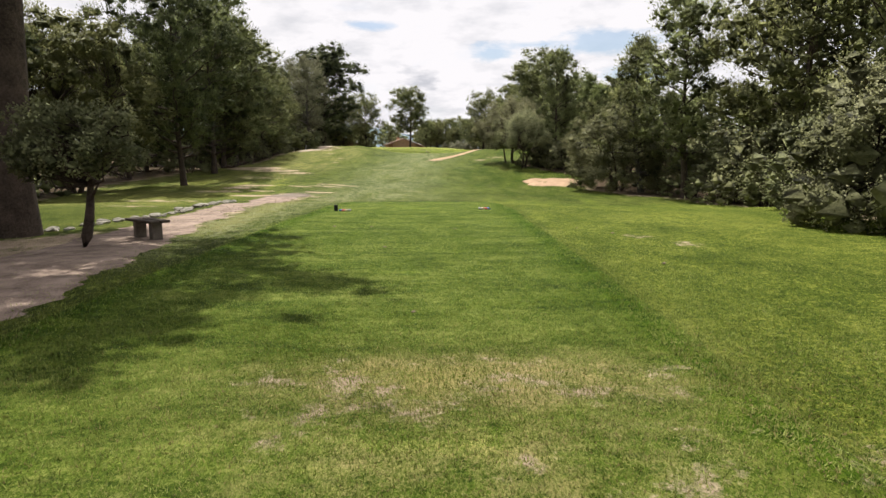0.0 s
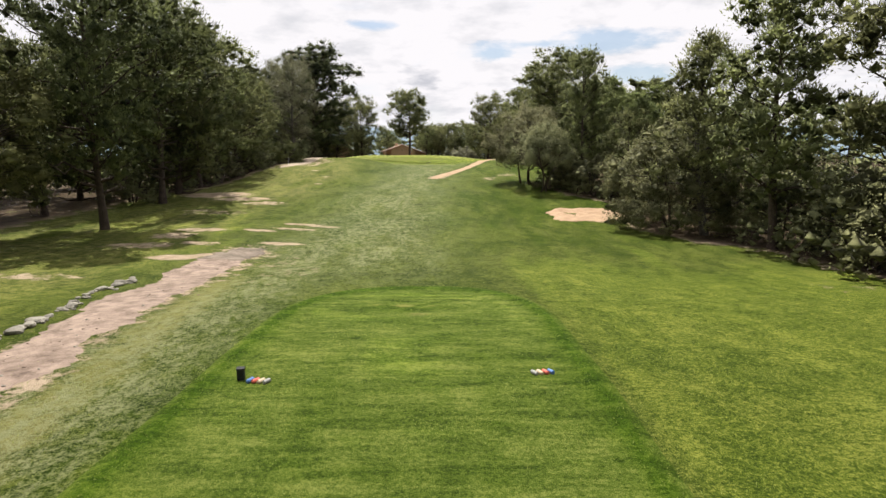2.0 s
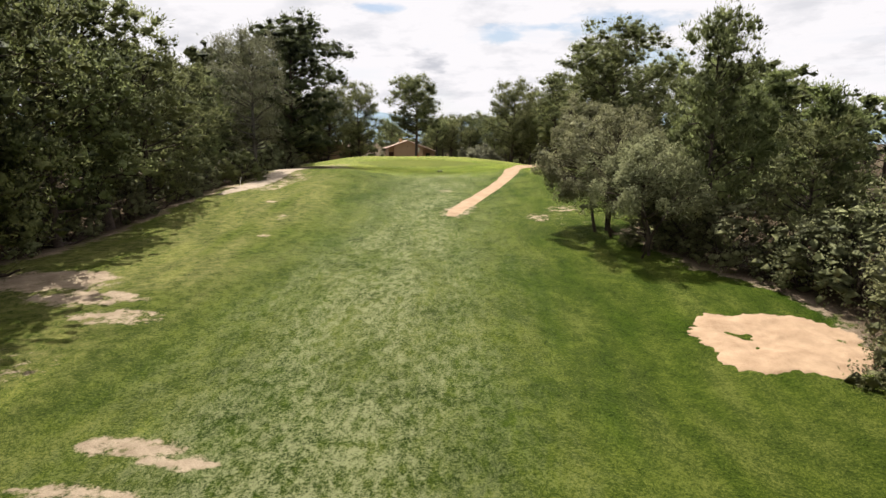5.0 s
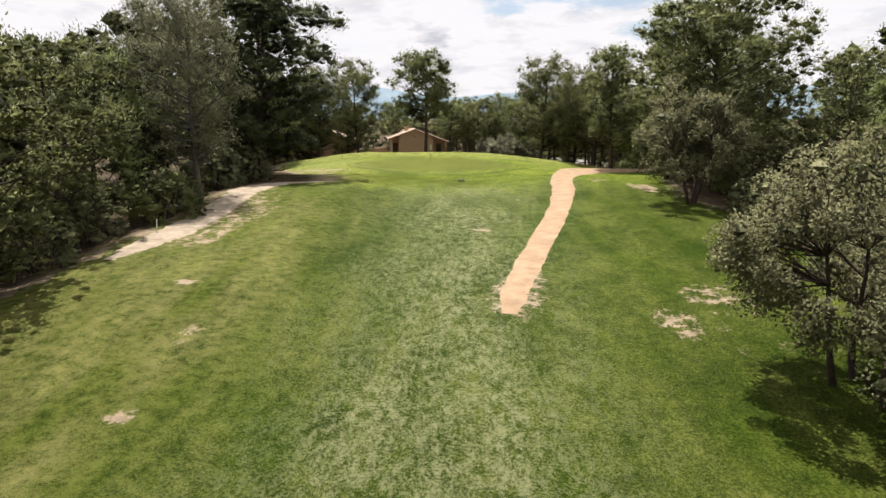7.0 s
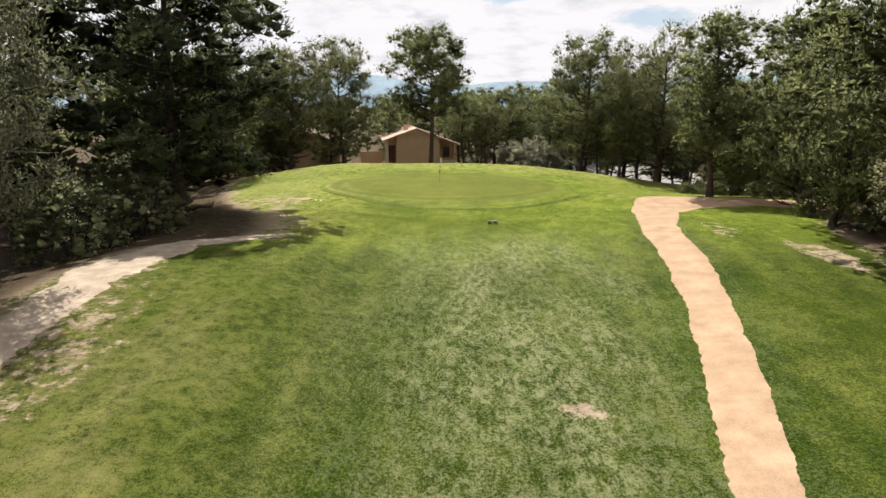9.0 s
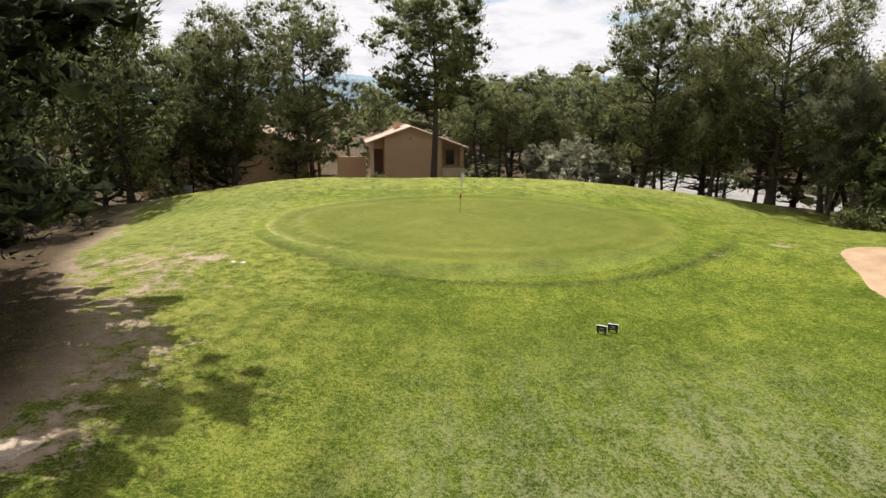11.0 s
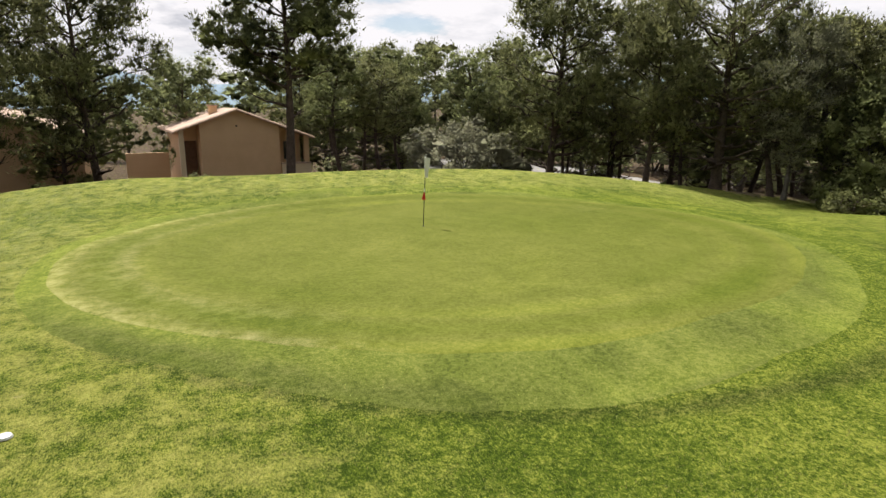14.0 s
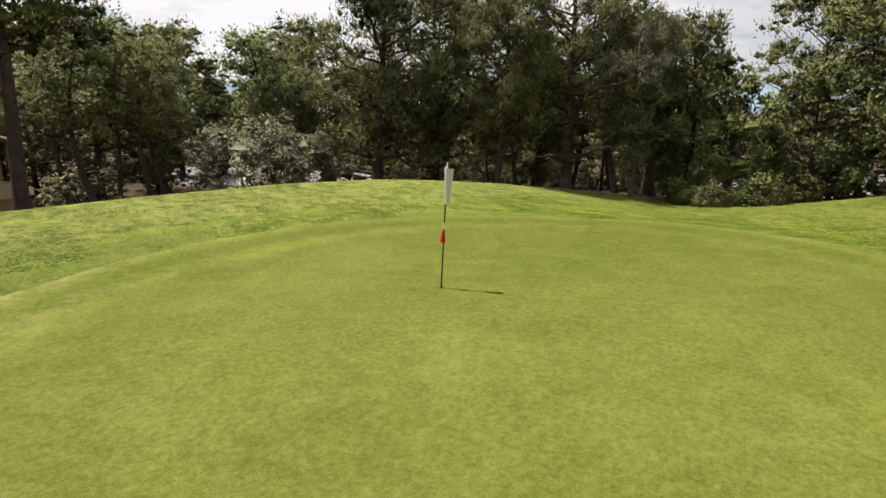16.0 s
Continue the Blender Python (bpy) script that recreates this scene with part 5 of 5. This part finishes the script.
def build_flag():
    fx, fy = -6.53, 129.94
    flag = empty("flagstick", pose(fx, fy, surface_z(fx, fy) + 0.028))
    lean = pose(0, 0, 0, 1.5, 2.2, 0)
    for lo, hi, mat, label in ((0.0, 1.02, BLACK, "black lower section"), (1.02, 1.14, WHITE, "white band"), (1.14, 1.45, BLACK, "black band"), (1.45, 2.14, WHITE, "white top section")):
        bm = bmesh.new()
        ring(bm, 0.013, 0.012, lo, hi, 10, lean)
        part("pole_section", bm, mat, flag, label)
    bm = bmesh.new()
    g = bmesh.ops.create_grid(bm, x_segments=14, y_segments=16, size=0.5)["verts"]
    for v in g:
        u, w = v.co.x + 0.5, v.co.y + 0.5
        a = 0.9 + u * 5.0
        r = (0.03 + 0.075 * u) * (0.45 + 0.6 * w)
        v.co = Vector((r * math.cos(a) + 0.03 * u, r * math.sin(a) * 0.8, 1.64 + 0.44 * w - 0.16 * u * (1 - w) - 0.05 * u + 0.01 * math.sin(w * 9 + u * 4)))
    bmesh.ops.solidify(bm, geom=bm.faces[:] + bm.edges[:] + bm.verts[:], thickness=0.004)
    bmesh.ops.transform(bm, matrix=lean, verts=bm.verts)
    part("flag_cloth", bm, WHITE, flag, "limp folded white cloth")
    bm = bmesh.new()
    cloth = ring(bm, 0.062, 0.022, 0.8, 1.02, 12)
    for v in cloth:
        v.co.x += 0.02 * math.sin(v.co.z * 30)
        v.co.y *= 0.55
    bmesh.ops.transform(bm, matrix=lean, verts=bm.verts)
    part("ribbon", bm, RED, flag, "small red cloth marker")
    bm = bmesh.new()
    ring(bm, 0.054, 0.054, -0.03, 0.004, 20)
    part("cup", bm, BLACK, flag, "dark rim of the hole")
    return tagged(flag, "black and white flagstick with limp white flag", "golf flag")


build_flag()

# ---- tee: markers, bench, border stones ----


def tee_marker(x, y, turn, mats):
    """One low marker: a rounded half-barrel lying on the grass."""
    bm = bmesh.new()
    ring(bm, 0.036, 0.036, -0.085, 0.085, 14, pose(0, 0, 0.028, 90, 0, 0))
    bmesh.ops.bevel(bm, geom=[e for e in bm.edges if len(e.link_faces) == 2 and e.calc_face_angle(0) > 1], offset=0.014, segments=2, affect="EDGES")
    ob = part("tee_marker", bm, mats)
    ob.matrix_basis = pose(x, y, surface_z(x, y) + 0.04, 0, 0, turn)
    return ob


for i, (mat, word) in enumerate(((BLUE, "blue"), (PINK, "red"), (TAN, "cream"), (GREY, "grey"))):
    tagged(tee_marker(-3.6 + 0.1 * i, 21.48 - 0.02 * i, -28, mat), "small rounded %s plastic tee marker on the grass" % word, "tee marker", "tee markers")
    tagged(tee_marker(1.63 - 0.1 * i, 21.84 - 0.02 * i, 28, mat), "small rounded %s plastic tee marker on the grass" % word, "tee marker", "tee markers")


def litter_bin(x, y):
    root = empty("tee_box", pose(x, y, surface_z(x, y) + 0.03, 0, 0, 8))
    bm = bmesh.new()
    box(bm, (-0.065, -0.06, 0), (0.065, 0.06, 0.2), 0.012)
    part("body", bm, BLACK, root)
    bm = bmesh.new()
    box(bm, (-0.07, -0.065, 0.2), (0.07, 0.065, 0.22), 0.006)
    part("lid", bm, BLACK, root)
    return tagged(root, "small black plastic box beside tee markers", "box")


litter_bin(-3.8, 21.62)


def build_bench():
    bench = empty("bench", pose(-6.75, 13.85, surface_z(-6.75, 13.85), 0, 0, 141))
    for y in (-0.12, 0.12):
        bm = bmesh.new()
        box(bm, (-0.62, y - 0.105, 0.40), (0.62, y + 0.105, 0.46), 0.01)
        part("seat_plank", bm, WOOD, bench)
    for x in (-0.38, 0.38):
        bm = bmesh.new()
        vs = box(bm, (x - 0.085, -0.12, -0.1), (x + 0.085, 0.12, 0.40), 0.02)
        part("leg", bm, CONCRETE, bench, "squat grey concrete leg")
    return tagged(bench, "dark wooden plank bench on two squat legs", "bench")


build_bench()


def stone(rng, size):
    bm = bmesh.new()
    bmesh.ops.create_icosphere(bm, subdivisions=2 if size > 0.06 else 1, radius=1.0)
    off = Vector((rng.uniform(0, 50), rng.uniform(0, 50), 0))
    for v in bm.verts:
        k = 1 + 0.35 * noise.noise(v.co * 1.1 + off) + 0.12 * noise.noise(v.co * 3.3 + off)
        v.co = Vector((v.co.x * k * size, v.co.y * k * size * rng_ratio, v.co.z * k * size * 0.42))
        v.co.z = max(v.co.z, -0.25 * size)
    return bm


rock = random.Random(8)
border = [(-10.4, 15.6), (-9.9, 17.5), (-9.6, 20.0), (-9.6, 22.0), (-10.1, 24.5), (-10.4, 27), (-10.9, 29.5), (-11.3, 32.6)]
for i in range(92):
    s = i / 91 * (len(border) - 1.001)
    k = int(s)
    x = border[k][0] + (border[k + 1][0] - border[k][0]) * (s - k) + rock.gauss(0, 0.13)
    y = border[k][1] + (border[k + 1][1] - border[k][1]) * (s - k) + rock.gauss(0, 0.2)
    rng_ratio = rock.uniform(0.55, 0.95)
    size = rock.choice((0.07, 0.09, 0.11, 0.13, 0.15, 0.19)) * rock.uniform(0.85, 1.15)
    ob = part("border_stone", stone(rock, size), STONE)
    ob.matrix_basis = pose(x, y, surface_z(x, y) + 0.05 * size / 0.2, rock.uniform(-8, 8), rock.uniform(-8, 8), rock.uniform(0, 180))
    tagged(ob, "rough pale limestone in a border row", "stone", "stones along the track")

clods = random.Random(4)
for x, y in ((-0.35, 7.1), (3.55, 16.1), (3.9, 10.6), (0.3, 15.4), (-2.9, 16.2), (-1.9, 16.1), (4.2, 15.0), (-1.2, 12.4)):
    rng_ratio = 0.8
    ob = part("earth_clod", stone(clods, clods.uniform(0.03, 0.05)), DIRT)
    ob.matrix_basis = pose(x, y, surface_z(x, y) + (0.045 if -4 < x < 2.3 else 0.02), 0, 0, clods.uniform(0, 180))
    tagged(ob, "small dark clod of earth on the turf", "clod", "clods on the tee")
pebbles = random.Random(14)
for i in range(70):
    y = pebbles.uniform(17, 36)
    x = profile(TRACK, y) + pebbles.gauss(0, 0.4)
    rng_ratio = pebbles.uniform(0.6, 1)
    ob = part("pebble", stone(pebbles, pebbles.uniform(0.02, 0.05)), DIRT if i % 3 else STONE)
    ob.matrix_basis = pose(x, y, surface_z(x, y) + 0.025, 0, 0, pebbles.uniform(0, 180))
    tagged(ob, "small loose pebble on the dirt track", "pebble", "pebbles on the track")

# ---- beside the green ----


def yardage_sign(x, y, turn):
    root = empty("golf_sign", pose(x, y, surface_z(x, y) - 0.05, 0, 0, turn) @ Matrix.Diagonal((1.22, 1.22, 1.12, 1)))
    bm = bmesh.new()
    box(bm, (-0.125, -0.02, 0.1), (0.125, 0.02, 0.27), 0.018)
    part("rim", bm, WHITE, root, "white rounded rim")
    bm = bmesh.new()
    box(bm, (-0.116, -0.024, 0.107), (0.116, -0.0205, 0.258), 0.0015)
    plate = part("plate", bm, BLACK, root, "black plate")
    bm = bmesh.new()
    box(bm, (-0.07, -0.0275, 0.145), (0.07, -0.0245, 0.158))
    part("lettering_bar", bm, GREY, plate)
    bm = bmesh.new()
    box(bm, (-0.045, -0.0275, 0.185), (0.045, -0.0245, 0.215))
    part("lettering_bar", bm, GREY, plate)
    for sx in (-0.08, 0.08):
        bm = bmesh.new()
        box(bm, (sx - 0.018, -0.015, -0.05), (sx + 0.018, 0.015, 0.115), 0.004)
        part("foot", bm, BLACK, root)
    return tagged(root, "small black sign with white rim on feet", "sign", "small signs before the green")


yardage_sign(-3.08, 115.06, -32)
yardage_sign(-2.73, 115.2, -26)
for x, y in ((-15.05, 120.5), (-14.68, 120.42)):
    bm = bmesh.new()
    ring(bm, 0.085, 0.075, 0, 0.025, 24)
    ob = part("sprinkler_cover", bm, WHITE)
    ob.matrix_basis = pose(x, y, surface_z(x, y) + 0.005)
    tagged(ob, "flat round white cover set in the grass", "cover", "white covers")
bm = bmesh.new()
ring(bm, 0.03, 0.025, -0.1, 0.75, 10)
ob = part("marker_stake", bm, WHITE)
ob.matrix_basis = pose(-19.5, 87.6, surface_z(-19.5, 87.6), 6, 10, 0)
tagged(ob, "thin leaning white marker stake by bushes", "stake")

# ---- houses ----


def house(x, y, turn, w, depth, z0, left, top, right, peak, label, loggias=True):
    """A gabled house: plastered walls, tiled roof planes, corner loggias with a parapet, chimney."""
    root = empty("house", pose(x, y, z0, 0, 0, turn))
    lw, rw = (1.5, 2.4) if loggias else (0.0, 0.0)
    xp = w * peak

    def roof_z(u):
        return left + (top - left) * u / xp if u < xp else top + (right - top) * (u - xp) / (w - xp)

    def slab(name, pts, y0, y1, mat, parent=root, label=""):
        bm = bmesh.new()
        a = [bm.verts.new((px, y0, pz)) for px, pz in pts]
        b = [bm.verts.new((px, y1, pz)) for px, pz in pts]
        bm.faces.new(a)
        bm.faces.new(b[::-1])
        for i in range(len(pts)):
            j = (i + 1) % len(pts)
            bm.faces.new((a[j], a[i], b[i], b[j]))
        return part(name, bm, mat, parent, label)

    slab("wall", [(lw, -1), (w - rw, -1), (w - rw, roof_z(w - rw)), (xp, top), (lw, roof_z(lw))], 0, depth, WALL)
    if loggias:
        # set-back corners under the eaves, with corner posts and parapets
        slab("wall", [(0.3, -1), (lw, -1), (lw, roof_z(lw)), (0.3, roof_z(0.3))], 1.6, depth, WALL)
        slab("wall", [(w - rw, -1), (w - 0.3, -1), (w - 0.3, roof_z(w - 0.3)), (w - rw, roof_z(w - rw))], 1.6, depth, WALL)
        slab("corner_post", [(0, -1), (0.35, -1), (0.35, roof_z(0.35)), (0, roof_z(0))], 0, 0.35, CREAM)
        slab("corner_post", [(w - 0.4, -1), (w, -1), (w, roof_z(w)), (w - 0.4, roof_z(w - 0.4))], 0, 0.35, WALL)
        slab("window", [(0.45, 0.3), (1.4, 0.3), (1.4, 3.9), (0.45, 3.9)], 1.5, 1.597, SHUTTER, label="dark shuttered opening")
        slab("window", [(w - 1.7, 2.2), (w - 0.8, 2.2), (w - 0.8, 3.7), (w - 1.7, 3.7)], 1.5, 1.597, DARK_GLASS, label="dark window")
        slab("parapet", [(w - rw, 1.1), (w, 1.1), (w, 2.0), (w - rw, 2.0)], -0.45, -0.25, CREAM, label="cream plastered parapet")
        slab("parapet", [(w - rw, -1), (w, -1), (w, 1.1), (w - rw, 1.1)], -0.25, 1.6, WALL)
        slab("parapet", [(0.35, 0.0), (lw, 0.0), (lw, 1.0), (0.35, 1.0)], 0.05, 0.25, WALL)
        slab("coping", [(0.35, 1.0), (lw, 1.0), (lw, 1.08), (0.35, 1.08)], 0.0, 0.3, ROOF)
        slab("coping", [(w - rw - 0.05, 2.0), (w + 0.05, 2.0), (w + 0.05, 2.08), (w - rw - 0.05, 2.08)], -0.5, -0.2, ROOF)
        slab("window", [(w * 0.42, top - 1.25), (w * 0.42 + 0.12, top - 1.25), (w * 0.42 + 0.12, top - 1.1), (w * 0.42, top - 1.1)], -0.01, 0.05, DARK_GLASS)
    for k in (0, 1):
        u0, u1 = (-0.45, xp) if k == 0 else (xp, w + 0.45)
        z_a = left - 0.45 * (top - left) / xp if k == 0 else top
        z_b = top if k == 0 else right + 0.45 * (right - top) / (w - xp)
        roof = slab("roof", [(u0, z_a + 0.004), (u1, z_b + 0.004), (u1, z_b + 0.1), (u0, z_a + 0.1)], -0.3, depth + 0.3, ROOF)
        # rows of curved tiles down the slope
        n = 26
        for i in range(n):
            yy = -0.3 + (depth + 0.6) * (i + 0.5) / n
            half = (depth + 0.6) / n * 0.36
            bm = bmesh.new()
            for u, z in ((u0, z_a), (u1, z_b)):
                for j in range(5):
                    t = math.pi * j / 4
                    bm.verts.new((u, yy - half * math.cos(t), z + 0.1 + half * 0.55 * math.sin(t)))
            bm.verts.ensure_lookup_table()
            for j in range(4):
                bm.faces.new((bm.verts[j], bm.verts[j + 1], bm.verts[j + 6], bm.verts[j + 5]))
            part("roof_rib", bm, ROOF, roof)
    for cx, cy in ((xp * 0.72, depth * 0.25), (xp * 0.4, depth * 0.7)):
        zc = roof_z(cx)
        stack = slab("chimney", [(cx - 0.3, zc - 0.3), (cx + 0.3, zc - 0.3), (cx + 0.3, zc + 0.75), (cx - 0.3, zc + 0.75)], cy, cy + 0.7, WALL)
        slab("cap", [(cx - 0.4, zc + 0.75), (cx + 0.4, zc + 0.75), (cx + 0.4, zc + 0.85), (cx - 0.4, zc + 0.85)], cy - 0.1, cy + 0.8, ROOF, stack)
    return tagged(root, label, "house")


house(-14.7, 163.0, 9, 9.9, 11.5, 0.7, 4.7, 6.2, 4.1, 0.43, "ochre plastered house with pale clay roof and loggias")
house(-36.5, 158.5, 6, 16.0, 10, 0.6, 4.6, 6.6, 4.6, 0.6, "ochre plastered house in the shade of pines", False)
bm = bmesh.new()
box(bm, (0, 0, -0.5), (3.2, 0.25, 2.9))
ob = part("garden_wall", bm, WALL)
ob.matrix_basis = pose(-19.0, 168, 0.6, 0, 0, 8)
tagged(ob, "low ochre garden wall beside the house", "wall")
bm = bmesh.new()
box(bm, (-0.3, -0.15, 0.9), (0.3, 0.15, 1.6), 0.03)
cab = part("utility_box", bm, GREY)
cab.matrix_basis = pose(-27.4, 147.2, surface_z(-27.4, 147.2))
bm = bmesh.new()
box(bm, (-0.05, -0.05, -0.2), (0.05, 0.05, 0.9))
part("post", bm, BLACK, cab)
tagged(cab, "grey box on a post beside the wood", "utility box")

# ---- car park ----


def car(x, y, turn, paint, label):
    root = empty("car", pose(x, y, surface_z(x, y) + 0.06, 0, 0, turn))
    side = [(-2.05, 0.3), (2.05, 0.3), (2.1, 0.62), (1.95, 0.8), (1.1, 0.92), (0.45, 1.4), (-1.1, 1.44), (-1.85, 0.98), (-2.08, 0.9)]
    bm = bmesh.new()
    rows = []
    for yy, k in ((-0.85, 0.0), (-0.75, 0.06), (0.75, 0.06), (0.85, 0.0)):
        rows.append([bm.verts.new((px, yy if pz < 1.0 else yy * 0.8, pz + k * (pz > 0.9))) for px, pz in side])
    for a, b in zip(rows, rows[1:]):
        for i in range(len(side)):
            j = (i + 1) % len(side)
            bm.faces.new((a[i], b[i], b[j], a[j]))
    bm.faces.new(rows[0])
    bm.faces.new(rows[-1][::-1])
    body = part("body", bm, paint, root)
    for s in (-1, 1):
        bm = bmesh.new()
        q = [(-1.45, 0.98), (0.85, 0.98), (0.4, 1.33), (-1.0, 1.36)]
        f = [bm.verts.new((px, s * (0.872 if pz < 1 else 0.74), pz)) for px, pz in q]
        bm.faces.new(f)
        part("window", bm, DARK_GLASS, body)
        for wx in (-1.3, 1.3):
            bm = bmesh.new()
            ring(bm, 0.31, 0.31, -0.1, 0.1, 20, pose(wx, s * 0.78, 0.31, 90, 0, 0))
            wheel = part("wheel", bm, RUBBER, root)
            bm = bmesh.new()
            ring(bm, 0.18, 0.18, -0.11, 0.11, 14, pose(wx, s * 0.78, 0.31, 90, 0, 0))
            part("rim", bm, CAR_PAINT, wheel)
    return tagged(root, label, "car", "parked cars")


car(20.5, 163.5, 35, CAR_PAINT, "silver parked car behind the pines")
car(24.5, 158.5, 40, WHITE_PAINT, "white parked car behind the pines")
car(14.0, 172.0, 30, WHITE_PAINT, "white parked car behind the pines")

# ---- distance ----


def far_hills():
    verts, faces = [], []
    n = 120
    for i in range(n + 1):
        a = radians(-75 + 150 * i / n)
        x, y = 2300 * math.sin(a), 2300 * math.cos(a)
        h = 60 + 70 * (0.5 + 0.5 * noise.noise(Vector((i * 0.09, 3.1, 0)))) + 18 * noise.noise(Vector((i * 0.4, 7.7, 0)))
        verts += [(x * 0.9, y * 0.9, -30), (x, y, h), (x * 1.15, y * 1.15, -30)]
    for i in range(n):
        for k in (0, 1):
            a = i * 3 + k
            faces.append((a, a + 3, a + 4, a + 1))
    return tagged(sheet("distant_hills", verts, faces, HILL), "wooded hills on the horizon, blue haze put into their colour", "hills", kind="structure")


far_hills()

# ---- grass blades ----


def blades_of_grass(name, spots, height, width, mat, label, seed):
    """Short free-standing blades on the turf, one mesh of many: middle and spread along x and y, and how many."""
    rng = np.random.default_rng(seed)
    co = []
    for cx, sx, cy, sy, count, lift in spots:
        for x, y in zip(rng.normal(cx, sx, count), rng.normal(cy, sy, count)):
            edge = tee_distance(x, y) if lift else 9.0
            up = 0.03 if edge < -0.05 else 0.06 if edge < 0.3 else 0.0
            if math.hypot((x + 6.1) / 10.2, (y - 128.4) / 8.2) > 1 and y > 1.5:
                co.append((x, y, surface_z(x, y) + up - 0.004))
    co = np.array(co)
    n = len(co)
    dirs = rng.normal(size=(n, 3)) * 0.6 + np.array((0, 0, 1.0))
    ob = blades_mesh(name, co, dirs, height, width, mat, None, rng)
    return tagged(ob, label, "grass", kind="stuff")


blades_of_grass("grass_blades", [(0, 3.2, 4.5, 1.6, 70000, 1), (0, 4.5, 9, 3.5, 50000, 1), (-1, 5, 20, 6, 30000, 1), (-8, 6, 114, 2.6, 95000, 0)], 0.042, 0.0055, GRASS_BLADE, "short green grass blades on the fairway", 51)
blades_of_grass("dry_grass_blades", [(0.2, 2.0, 4.4, 0.9, 15000, 1), (-9, 6, 114, 4.0, 18000, 0)], 0.034, 0.0045, DRY_BLADE, "short dry straw-coloured grass blades", 52)
